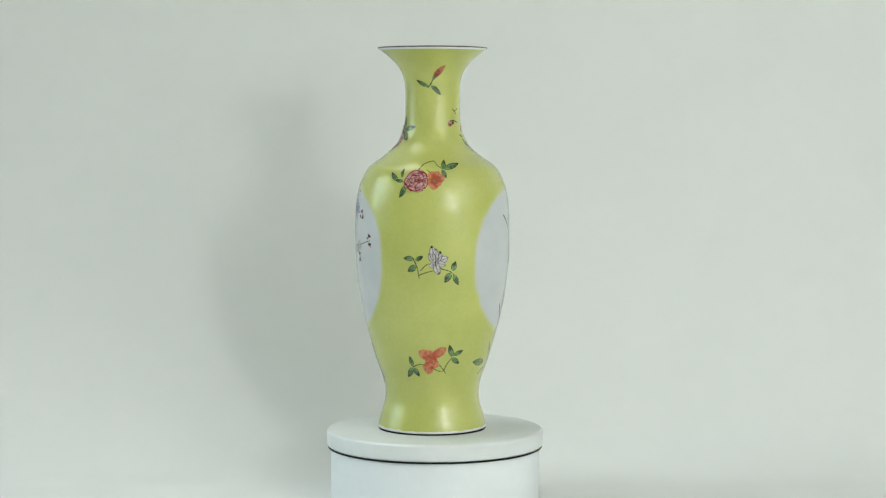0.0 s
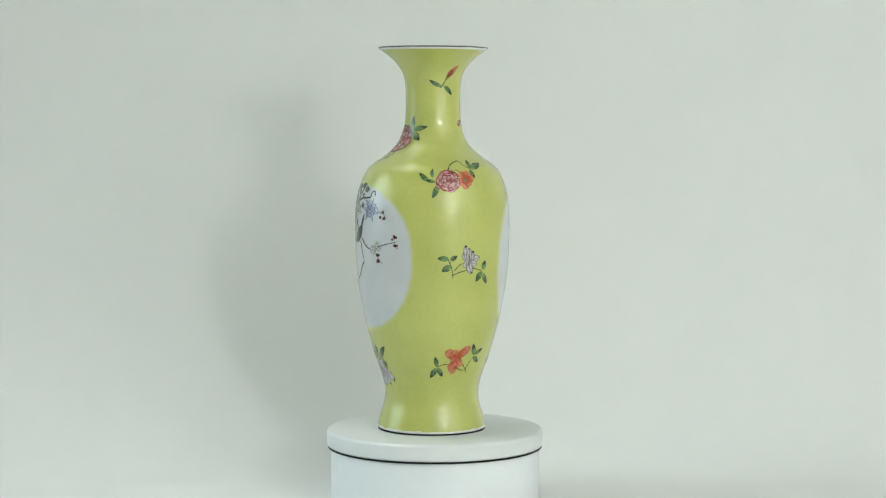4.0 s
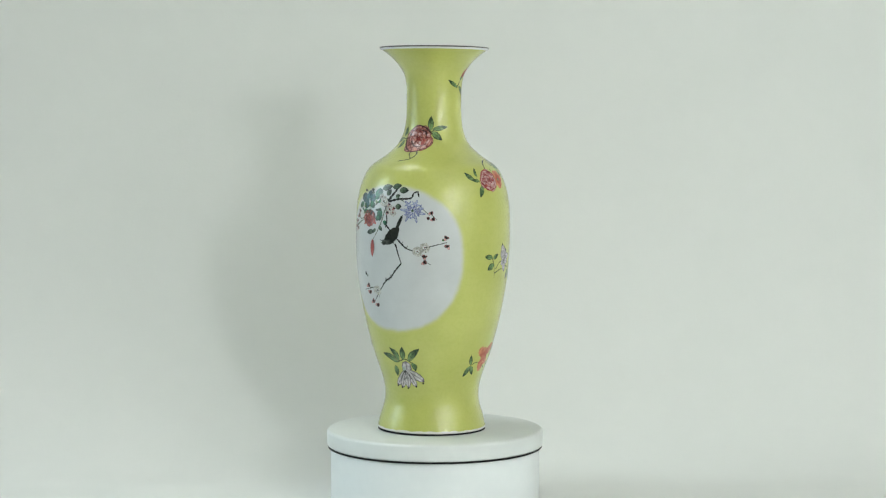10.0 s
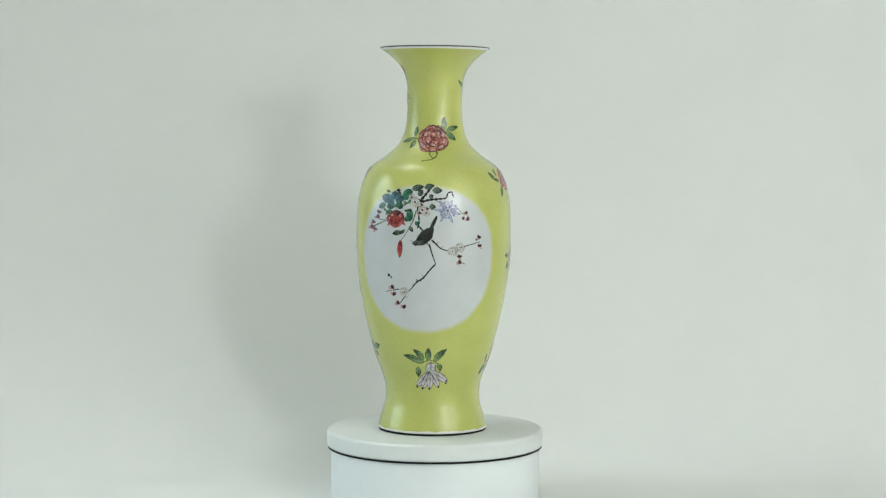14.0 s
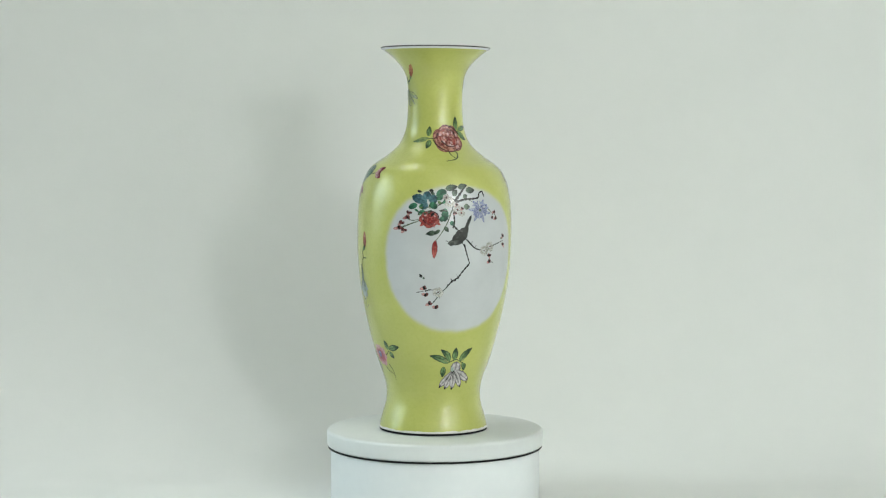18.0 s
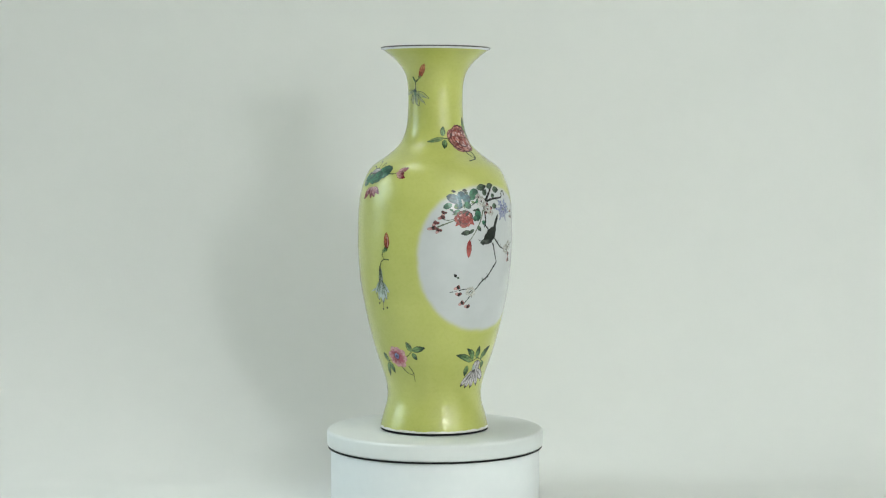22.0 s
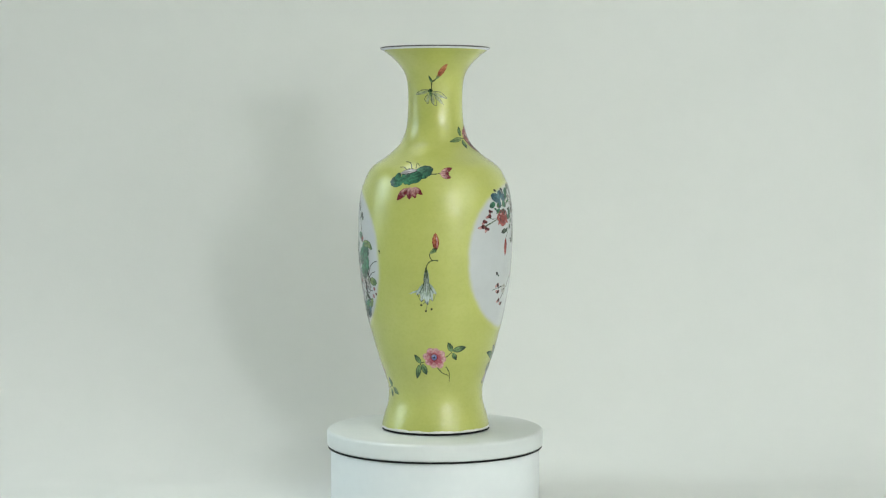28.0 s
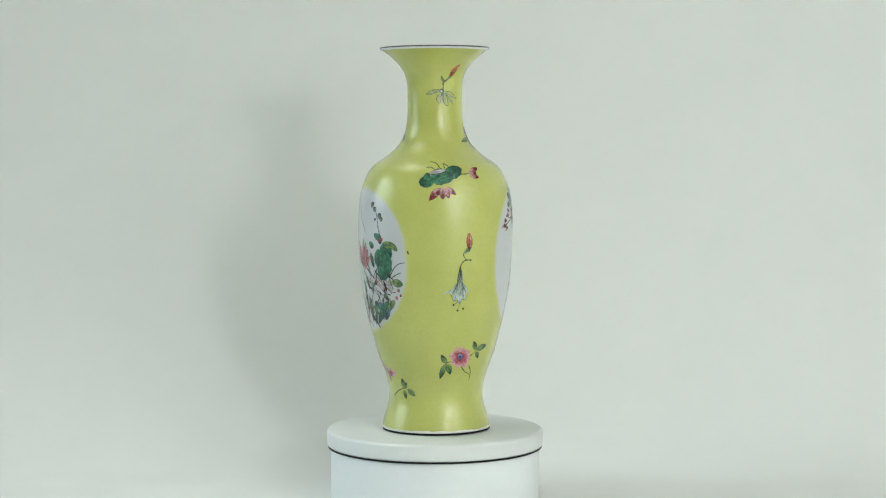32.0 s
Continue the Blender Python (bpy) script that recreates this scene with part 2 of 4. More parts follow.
def rounded(r, z0, z1, bevel, inner=0.0):
    """The outline of a disc or ring with rounded outer edges."""
    arc = [math.pi / 2 * k / 6 for k in range(7)]
    low = [(r - bevel + bevel * math.sin(a), z0 + bevel - bevel * math.cos(a)) for a in arc]
    high = [(r - bevel + bevel * math.cos(a), z1 - bevel + bevel * math.sin(a)) for a in arc]
    return [(inner, z0)] + low + high + [(inner, z1)]


H0 = -FLOOR_Z
part("drum", lathe("drum", rounded(0.1104, 0.0, H0 - 0.0197, 0.0012), DRUM, 160), turntable, "smooth white fixed drum")
# the gap's shade is put in as a black ring between drum and platter
part("gap_shade_ring", lathe("gap_shade_ring", rounded(0.1132, H0 - 0.0197, H0 - 0.0180, 0.0003), BLACK, 160), turntable, "black ring standing in for the shade in the gap under the platter")
platter = part("platter", lathe("platter", rounded(0.1142, H0 - 0.0180, H0 - 0.0004, 0.0030, 0.0001), PLATTER, 160), turntable, "white turning platter")

# ---- the vase ----
FOOT_Z, LIP_Z = 0.0045, 0.3980
PROFILE = ((-0.004, 0.0576), (0.0000, 0.0573), (0.0068, 0.0563), (0.0159, 0.0541), (0.0279, 0.0505), (0.0370, 0.0495),
           (0.0460, 0.0501), (0.0581, 0.0532), (0.0761, 0.0596), (0.0942, 0.0651), (0.1122, 0.0698), (0.1302, 0.0737),
           (0.1541, 0.0778), (0.1780, 0.0802), (0.2019, 0.0811), (0.2198, 0.0810), (0.2377, 0.0801), (0.2496, 0.0782),
           (0.2615, 0.0748), (0.2733, 0.0690), (0.2793, 0.0634), (0.2882, 0.0507), (0.2971, 0.0404), (0.3030, 0.0358),
           (0.3119, 0.0319), (0.3208, 0.0299), (0.3326, 0.0289), (0.3503, 0.0286), (0.3622, 0.0292), (0.3740, 0.0319),
           (0.3828, 0.0374), (0.3917, 0.0462), (0.3958, 0.0515), (0.4000, 0.0571), (0.404, 0.0625))


def radius(z):
    """The vase's outer radius at a height: a smooth curve through the profile."""
    i = 1
    while i < len(PROFILE) - 3 and PROFILE[i + 1][0] < z:
        i += 1
    (za, ra), (zb, rb), (zc, rc), (zd, rd) = PROFILE[i - 1:i + 3]
    s = (z - zb) / (zc - zb)
    mb, mc = (rc - ra) / (zc - za) * (zc - zb), (rd - rb) / (zd - zb) * (zc - zb)
    return (2 * s**3 - 3 * s**2 + 1) * rb + (s**3 - 2 * s**2 + s) * mb + (3 * s**2 - 2 * s**3) * rc + (s**3 - s**2) * mc


def normal_tilt(z):
    slope = (radius(z + 0.0005) - radius(z - 0.0005)) / 0.001
    size = math.hypot(1, slope)
    return 1 / size, -slope / size


def on_vase(theta, z, lift):
    """A point lifted off the glaze by so many metres; theta in degrees."""
    out, up = normal_tilt(z)
    r = radius(z) + lift * out
    return (r * math.cos(radians(theta)), r * math.sin(radians(theta)), z + lift * up)


vase = new("vase")
tagged(vase, "tall lime yellow porcelain vase with white bird panel and floral sprays", "vase")

heights = [FOOT_Z + (LIP_Z - FOOT_Z) * k / 230 for k in range(231)]
body_mesh = lathe("body", [(radius(z), z) for z in heights], YELLOW, 288)
for v in body_mesh.vertices:  # the enamel ends in an uneven line above the foot
    if v.co.z < FOOT_Z + 0.0005:
        v.co.z += 0.0011 * noise.noise(Vector((v.co.x, v.co.y, 0)) * 150) + 0.0004 * noise.noise(Vector((v.co.x, v.co.y, 3)) * 600)
part("body", body_mesh, vase, "lime yellow enamelled porcelain body")
lip = [(radius(LIP_Z), LIP_Z), (radius(LIP_Z + 0.0005) + 0.0001, LIP_Z + 0.0005), (0.0568, 0.3990), (0.0573, 0.3998)]
part("mouth_rim", lathe("mouth_rim", lip, WHITE, 288), vase, "white glazed everted lip")
edge = [(0.0573, 0.3998), (0.0575, 0.4003), (0.0574, 0.4009), (0.0568, 0.4012), (0.0552, 0.4009)]
part("rim_line", lathe("rim_line", edge, RIM_LINE, 288), vase, "dark brown painted rim line")
inside = [(0.0552, 0.4009)] + [(max(radius(z) - 0.0034, 0.02), z) for z in [0.399 - 0.389 * k / 80 for k in range(81)]] + [(0.0001, 0.010)]
part("inner_wall", lathe("inner_wall", inside, WHITE, 144), vase, "white glazed inside")
base = [(0.0500, 0.0020), (0.0564, 0.0020), (0.0571, 0.0026), (radius(0.0034) - 0.0001, 0.0034), (radius(0.0065) - 0.0001, 0.0065)]
part("foot_rim", lathe("foot_rim", base, FOOT, 288), vase, "bare white porcelain foot rim")
# the dark contact line under the foot is shade, built as a black ring
part("foot_shade_ring", lathe("foot_shade_ring", [(0.0490, 0.0), (0.0564, 0.0), (0.0567, 0.0004), (0.0567, 0.0021), (0.0490, 0.0021)], BLACK, 192, True), vase, "black ring standing in for the shade under the foot")


def panel(theta0, z0, half_turn, half_height, label):
    """A round white reserve on the belly, lying on the glaze."""
    rings, turns = 40, 120
    verts, uvs, faces = [], [], []
    for i in range(rings + 1):
        s = max(i / rings, 0.001)
        for k in range(turns):
            a = math.tau * k / turns
            c, d = math.cos(a), math.sin(a)
            size = s / (abs(c) ** 2.25 + abs(d) ** 2.25) ** (1 / 2.25)
            verts.append(on_vase(theta0 + half_turn * size * c, z0 + half_height * size * d, 0.00008))
            uvs.append((s, k / turns))
    for i in range(rings):
        faces += [(i * turns + k, (i + 1) * turns + k, (i + 1) * turns + (k + 1) % turns, i * turns + (k + 1) % turns) for k in range(turns)]
    return part("panel", mesh_of("panel", verts, faces, PANEL, uvs), vase, label)


bird_panel = panel(-185.2, 0.1838, 58.6, 0.0785, "round white panel with a bird on a branch")
pond_panel = panel(-4.5, 0.1815, 55.8, 0.0780, "round white panel with lotus leaves and blossoms")


class Spray:
    """One painted motif: flat shapes in millimetres round a place on the vase. Its main stem is its own mesh,
    and its leaves, petals, buds and other stems are pieces under it."""

    def __init__(self, name, theta, z, label):
        self.name, self.theta, self.z, self.label = name, theta, z, label
        self.first, self.stems, self.pieces = None, [], []
        self.step = 180 / (math.pi * radius(z))
        self.level = 0

    def at(self, u, v, lift):
        return on_vase(self.theta + u / 1000 * self.step, self.z + v / 1000, lift)

    def stem(self, width, *points, mat=None):
        """A brush line through the points; it thins towards its end. With a material it is a piece of its own."""
        pts = [Vector(p) for p in points]
        pts = [pts[0] * 2 - pts[1]] + pts + [pts[-1] * 2 - pts[-2]]
        line = []
        for i in range(1, len(pts) - 2):
            a, b, c, d = pts[i - 1:i + 3]
            n = max(3, int((c - b).length / 0.8))
            for k in range(n + (i == len(pts) - 3)):
                s = k / n
                line.append(0.5 * (2 * b + (c - a) * s + (2 * a - 5 * b + 4 * c - d) * s * s + (3 * b - a - 3 * c + d) * s**3))
        self.level += 1
        lift = (0.00055 if mat else 0.00018) + 0.000004 * (self.level % 9)
        verts, uvs = [], []
        for k, p in enumerate(line):
            q, o = line[min(k + 1, len(line) - 1)], line[max(k - 1, 0)]
            side = Vector((-(q - o).y, (q - o).x)).normalized()
            s = k / (len(line) - 1)
            half = width / 2 * (1 - 0.45 * s) * (1 + 0.25 * math.sin(5.1 * k + width * 7))
            for e in (-1, 1):
                w = p + side * half * e
                verts.append(self.at(w.x, w.y, lift))
                uvs.append((s, 0.5 + 0.3 * e))
        faces = [(2 * k, 2 * k + 1, 2 * k + 3, 2 * k + 2) for k in range(len(line) - 1)]
        if mat:
            self.pieces.append(("brush_line", mesh_of("brush_line", verts, faces, mat, uvs)))
        elif self.first is None:
            self.first = (verts, faces, uvs)
        else:
            self.stems.append((verts, faces, uvs))

    def blade(self, name, mat, u0, v0, u1, v1, width, blunt=0.0, bend=0.0):
        """A leaf or petal from its base to its tip; blunt 0 ends in a point, 1 is round; bend bows it sideways."""
        a, b = Vector((u0, v0)), Vector((u1, v1))
        way = b - a
        side = Vector((-way.y, way.x)).normalized()
        self.level += 1
        lift = 0.00026 + 0.000004 * min(self.level, 65)
        rows, cols = 9, 4
        verts, uvs = [], []
        for i in range(rows + 1):
            s = i / rows
            shape = (1 - blunt) * math.sin(math.pi * min(s, 1) ** 0.85) ** 0.8 + blunt * (max(0.0, 1 - (2 * s - 1) ** 2)) ** 0.5 * (0.72 + 0.35 * s)
            shape = max(shape, 0.03)
            for j in range(cols + 1):
                e = 2 * j / cols - 1
                ragged = 1 + 0.07 * math.sin(9.3 * i + 4.1 * self.level + 2 * e)
                w = a + way * s + side * (e * width / 2 * shape * ragged + bend * width * math.sin(math.pi * s))
                verts.append(self.at(w.x, w.y, lift))
                uvs.append((s, j / cols))
        c = cols + 1
        faces = [(i * c + j, i * c + j + 1, (i + 1) * c + j + 1, (i + 1) * c + j) for i in range(rows) for j in range(cols)]
        self.pieces.append((name, mesh_of(name, verts, faces, mat, uvs)))

    def leaf(self, mat, u0, v0, u1, v1, width, bend=0.0):
        self.blade("leaf", mat, u0, v0, u1, v1, width, 0.0, bend)

    def petal(self, mat, u0, v0, u1, v1, width, blunt=0.8, bend=0.0):
        self.blade("petal", mat, u0, v0, u1, v1, width, blunt, bend)

    def bud(self, mat, u, v, r, lean=0.0):
        """A small round bud of about that radius."""
        c, s = math.cos(radians(lean)), math.sin(radians(lean))
        self.blade("bud", mat, u - r * s, v - r * c, u + r * s, v + r * c, 1.9 * r, 0.9)

    def bloom(self, mat, u, v, ru, rv, rings=((1.0, 9), (0.76, 7), (0.52, 6), (0.30, 4)), turn=0.0):
        """A full flower: rings of broad overlapping petals from the outside in."""
        for size, count in rings:
            for k in range(count):
                a = math.tau * (k + 0.5 * size + 0.12 * math.sin(7 * k + 9 * size)) / count + turn
                far = size * (1 + 0.09 * math.sin(3.7 * k + 5 * size))
                near = max(size - 0.62, 0.05 * size)
                w = 2.9 * size * min(ru, rv) * math.sin(math.pi / max(count, 3))
                self.blade("petal", mat, u + near * ru * math.cos(a), v + near * rv * math.sin(a),
                           u + far * ru * math.cos(a), v + far * rv * math.sin(a), w, 0.95)

    def done(self, mat=None):
        verts, faces, uvs = self.first
        ob = part(self.name, mesh_of(self.name, verts, faces, mat or STEM, uvs), vase, self.label)
        for verts, faces, uvs in self.stems:
            part("stem", mesh_of("stem", verts, faces, mat or STEM, uvs), ob)
        for name, me in self.pieces:
            part(name, me, ob)
        return ob


def ring_line(spray, mat, width, u, v, ru, rv, start, end, wobble=0.06):
    """A brushed arc round a flower, from one angle to another in degrees."""
    count = max(4, int(abs(end - start) / 24))
    at = [radians(start + (end - start) * k / count) for k in range(count + 1)]
    size = [1 + wobble * math.sin(5 * a + width * 3) for a in at]
    spray.stem(width, *[(u + ru * f * math.cos(a), v + rv * f * math.sin(a)) for a, f in zip(at, size)], mat=mat)


def ruffle(spray, mats, u, v, ru, rv, count, seed):
    """Short loose petal strokes laid over a full flower, turning round its heart."""
    brush = random.Random(seed)
    for k in range(count):
        a = math.tau * (0.381966 * k + 0.04 * brush.random())
        far = 0.22 + 0.70 * ((k + 0.5) / count) ** 0.6
        turn = a + brush.uniform(0.35, 0.95) * (1.1 - 0.4 * far)
        reach = far + brush.uniform(-0.10, 0.10)
        spray.petal(mats[brush.randrange(len(mats))], u + ru * far * math.cos(a), v + rv * far * math.sin(a),
                    u + ru * reach * math.cos(turn), v + rv * reach * math.sin(turn), brush.uniform(0.12, 0.27) * ru, 0.6, brush.uniform(0.05, 0.35))


# ---- the painted sprays, side by side round the vase ----

bud_a = Spray("painted_bud", -94.0, 0.3628, "orange bud with two green leaves painted on the neck")
bud_a.stem(1.3, (-3, -4.1), (0.6, 0.6), (3.4, 6.4))
bud_a.leaf(LEAF, -1.8, -2.9, -15.1, 4.1, 4.2, 0.1)
bud_a.leaf(LEAF, 0.6, -1.7, 10.9, -11.6, 4.8, 0.1)
bud_a.petal(ORANGE, 2.9, 5.8, 12.8, 19.1, 6, 0.3)
bud_a.leaf(LEAF, 1.8, 3.5, 6.1, 10.4, 3)
bud_a.done()

rose_a = Spray("painted_rose_spray", -94.6, 0.2651, "pink rose and coral blossom with green leaves painted on the shoulder")
rose_a.stem(1.1, (-10.9, 7.8), (-4.5, 15.2), (7.1, 18.5), (11.7, 14.1), (17.1, 10.7))
rose_a.stem(0.96, (-23.9, -2.5), (-29.2, -1.4), (-33.7, 0.2))
rose_a.stem(0.9, (-0.6, 10.1), (3.9, 7.3))
rose_a.leaf(LEAF, -29.8, -1.4, -40.5, 6.9, 4.8, 0.1)
rose_a.leaf(LEAF, -26.2, 2, -25.9, 11.1, 3.6, 0.25)
rose_a.leaf(LEAF, -21.6, -5.8, -26.2, -18.4, 5.4, 0.1)
rose_a.leaf(LEAF, -24, -1.9, -33.3, -0.9, 3.6)
rose_a.leaf(LEAF, 17.1, 10.7, 21.7, 19.6, 5.4)
rose_a.leaf(LEAF, 17.8, 10.7, 38.9, 16.2, 5.4)
rose_a.leaf(LEAF, 16.4, 10.1, 20.4, 1.7, 4.8)
rose_a.petal(CORAL, 8.6, 0, 2.7, 7.9, 9)
rose_a.petal(CORAL, 8.6, 0, 12.5, 8.5, 9)
rose_a.petal(CORAL, 8.6, 0, 18.7, 2.8, 9)
rose_a.petal(CORAL, 8.6, 0, 14.1, -5.6, 10)
rose_a.petal(CORAL, 8.6, 0, 6.3, -10.1, 9.6)
rose_a.petal(CORAL, 8.6, 0, 0.2, -4.5, 9.6)
rose_a.petal(PALE_LEAF, 8.6, -2.2, 7.5, 1.1, 3)
rose_a.bloom(ROSE, -10.3, -1.2, 12.6, 10.8, ((1.0, 8), (0.66, 6), (0.34, 4)))
ruffle(rose_a, (BLUSH, BLUSH, ROSE, RED), -10.3, -1.2, 11.4, 9.8, 17, 3)
ring_line(rose_a, RED, 1.5, -10.3, -1.2, 11.8, 10.0, 20, 200)
ring_line(rose_a, RED, 1.5, -10.3, -1.2, 11.8, 10.0, 190, 375)
ring_line(rose_a, RED, 1.1, -10.8, -1.6, 7.0, 6.0, 60, 260)
ring_line(rose_a, RED, 1.0, -10.0, -1.0, 4.0, 3.4, -80, 120)
rose_a.done()

lily_a = Spray("painted_lily_spray", -88.0, 0.1812, "white lily with purple outlines and green leaves painted on the belly")
lily_a.stem(1.1, (-21.9, 3.3), (-18.5, -4.2), (-16.9, -12.3), (-16.4, -16.9))
lily_a.stem(1.1, (-16.9, -12.8), (-8.6, -9.8), (1.2, -7.5))
lily_a.stem(1.1, (-15, -8.2), (-9.2, -2.3), (-3.4, -0.6))
lily_a.stem(1.1, (3.5, -5.2), (11.7, -7.6), (16.4, -9.4), (21.4, -14.7))
lily_a.leaf(LEAF, -21.3, 3.8, -32.8, 4.7, 5.4)
lily_a.leaf(LEAF, -20.2, 2.1, -12, 6.9, 4.8)
lily_a.leaf(LEAF, -19, -3, -28.2, -9, 6.6)
lily_a.leaf(LEAF, 18.2, -8.3, 21, 1.5, 6)
lily_a.leaf(LEAF, 16.5, -10, 10.1, -20.3, 6.6)
lily_a.leaf(LEAF, 18.9, -11.8, 24.9, -23, 5.4)
for tip_u, tip_v, wide in ((-6.5, 9.5, 7.0), (-5.2, -5.0, 6.0), (-3.6, 17.6, 8.4), (13.6, 5.4, 8.4), (10.8, -2.6, 7.2),
                           (3.6, -12.2, 8.0), (5.8, 11.8, 9.0), (1.0, 14.6, 6.6)):
    lily_a.petal(WHITE_PETAL, 0.0, 0.6, tip_u, tip_v, wide, 0.45)
lily_a.stem(0.96, (0, -2.9), (1.1, 5.8), (-1.2, 9.8), mat=TWIG)
lily_a.stem(0.78, (1.7, 1.7), (5.7, 7.5), mat=TWIG)
lily_a.bud(TWIG, -3.4, 16.2, 1.3)
lily_a.bud(TWIG, 5.2, 10.6, 1.3)
lily_a.bud(TWIG, 4.7, -10.4, 0.96)
lily_a.done()

begonia_a = Spray("painted_begonia_spray", -89.9, 0.0790, "coral red blossom with dark green leaves painted above the foot")
begonia_a.stem(1.1, (-21.1, -7.2), (-15.1, -4.5), (-7.8, -4.4))
begonia_a.stem(1.1, (0, -7.3), (6.3, -11.1), (13.9, -11.2))
begonia_a.stem(0.96, (4.6, 0.6), (7.8, -5), (13.2, -11.2), (14.8, -14.3))
begonia_a.stem(1.1, (12.5, -10.6), (16.1, -2.7), (21, 3.2))
begonia_a.leaf(LEAF, -21, -6.6, -23.4, 4.2, 4.8)
begonia_a.leaf(LEAF, -21.1, -7.8, -28.7, -18.7, 6)
begonia_a.leaf(LEAF, -20.5, -7.8, -14.4, -17.4, 5.4)
begonia_a.leaf(LEAF, 20.3, 3.8, 16.2, 16.7, 5.4)
begonia_a.leaf(LEAF, 20.8, 5, 31.8, 10.5, 4.8)
begonia_a.leaf(LEAF, 19.9, 2.6, 29.2, -4, 5.4)
begonia_a.petal(CORAL, -1.2, -0, -5.1, -14.8, 11)
begonia_a.petal(CORAL, -0.6, -1.2, 6.7, -6.2, 7.8)
begonia_a.petal(CORAL, 0.5, 7.3, -3, -6.1, 13, 0.9)
begonia_a.petal(CORAL, -0.6, 2.4, -13.3, 10.1, 11)
begonia_a.petal(CORAL, -1.7, 2.4, 13.6, 13.8, 10)
begonia_a.petal(CORAL, -4.1, -1.2, -8.1, -10.5, 7.2)
begonia_a.petal(CORAL, -1.7, 2.4, -2.8, 11.5, 8.4)
begonia_a.done()

sprig_c = Spray("painted_leaf_sprig", -25.5, 0.0703, "green leaf sprig painted low on the belly")
sprig_c.stem(1.2, (-3.9, -9.3), (2.6, -4.6), (12.3, -2.2), (7.5, 8.1), (2.7, 19.6))
sprig_c.leaf(PALE_LEAF, 0.5, 3, -20.3, 5.3, 7.8)
sprig_c.leaf(LEAF, 21, -2.7, 0.4, 25.4, 3)
sprig_c.done()

neck_c = Spray("painted_neck_spray", -41.7, 0.3221, "small pink buds and thin stems painted on the neck")
neck_c.stem(1.2, (3.7, 9.4), (1.8, 12.3), (-1.8, 15.2))
neck_c.stem(1.2, (1.8, 12.3), (7.6, 15.8))
neck_c.stem(1.3, (-5.6, 2.3), (0.2, 2.9), (6.3, 0.6))
neck_c.stem(0.96, (-2.6, -1.2), (0.1, 2.3))
neck_c.bud(ROSE, -5.7, -0.6, 3)
neck_c.bud(PLUM, -1.7, 0.6, 1.8)
neck_c.petal(RED, 10.4, -8.8, 17.2, -0.6, 2.4)
neck_c.leaf(LEAF, 4.9, -11.7, 11, -14.7, 2.4)
neck_c.leaf(LEAF, 9, -15.3, 10.1, -25.8, 2.4)
neck_c.stem(1.8, (12.3, -20), (11.1, -27), (13.5, -32.9))
neck_c.done()

peony = Spray("painted_peony_spray", -182.9, 0.3060, "crimson peony with green leaves painted on the neck")
peony.stem(1.1, (-19.7, -0.2), (-14.5, -0.1), (-9.1, -0.7))
peony.stem(1.1, (3.4, -11), (5.3, -15.5), (2.4, -20.7), (-4.8, -23.1))
peony.stem(0.96, (-1.1, -12.2), (0, -16.7), (2.7, -20.7))
peony.stem(0.96, (13.5, 5.3), (16.3, 7.7), (20.7, 9.5))
peony.leaf(LEAF, 14.3, 8.3, 14.9, 23.4, 7.2)
peony.leaf(LEAF, 16.4, 9.4, 34.8, 12.5, 5.4)
peony.leaf(LEAF, 16.3, 7.1, 26.8, -1.6, 7.2)
peony.leaf(LEAF, -19, 2.2, -17.8, 12.7, 6)
peony.leaf(PALE_LEAF, -17.5, 0.4, -35.1, -3.8, 4.8)
peony.leaf(LEAF, -16.9, -1.3, -19, -10.7, 5.4)
peony.bloom(PEONY, 1.8, 0, 15.6, 14.2, ((1.0, 10), (0.74, 8), (0.48, 6), (0.26, 4)))
ruffle(peony, (BLUSH, PEONY, BLUSH, BLUSH, RED, PLUM), 1.8, 0, 14.0, 12.6, 24, 8)
ring_line(peony, PLUM, 1.9, 1.8, 0, 14.8, 13.2, 20, 160)
ring_line(peony, PLUM, 1.3, 1.8, 0, 14.6, 13.2, 185, 350)
ring_line(peony, PLUM, 1.7, 0.4, 1.4, 10.4, 8.6, 10, 150)
ring_line(peony, PLUM, 1.3, 3.4, -1.4, 8.6, 7.0, 190, 330)
peony.done()

lily_b = Spray("painted_lily_spray", -180.8, 0.0684, "white trumpet lily under a fan of green leaves painted above the foot")
lily_b.stem(1.2, (-11.1, 7.6), (-5.3, 9), (0.9, 11), (7.5, 7.4))
lily_b.stem(1.2, (7.5, 8), (11.5, 3.2), (10, -1.7))
lily_b.leaf(LEAF, -7.1, 7.1, -25.8, 15.7, 6.6, -0.22)
lily_b.leaf(LEAF, -5.8, 9, -15.3, 22.4, 6, -0.28)
lily_b.leaf(PALE_LEAF, -7.6, 8.3, -14.7, 12.2, 3, -0.2)
lily_b.leaf(LEAF, -1.3, 10.3, -0.9, 24.2, 6)
lily_b.leaf(LEAF, 4.1, 8.6, 16, 23.1, 6.6, 0.15)
lily_b.leaf(PALE_LEAF, 5.2, 9.3, 11.5, 17.1, 3.6)
lily_b.leaf(LEAF, 7.5, 7.4, 11.1, -1.1, 5.4, 0.2)
lily_b.leaf(LEAF, -11.5, 3.9, -12.2, -7.8, 6)
lily_b.petal(WHITE_PETAL, 1, -7.9, 1.4, 9.2, 12, 0.9)
lily_b.petal(GREY_PETAL, -0.8, -5.5, -2.7, 4.2, 4.2, 0.5)
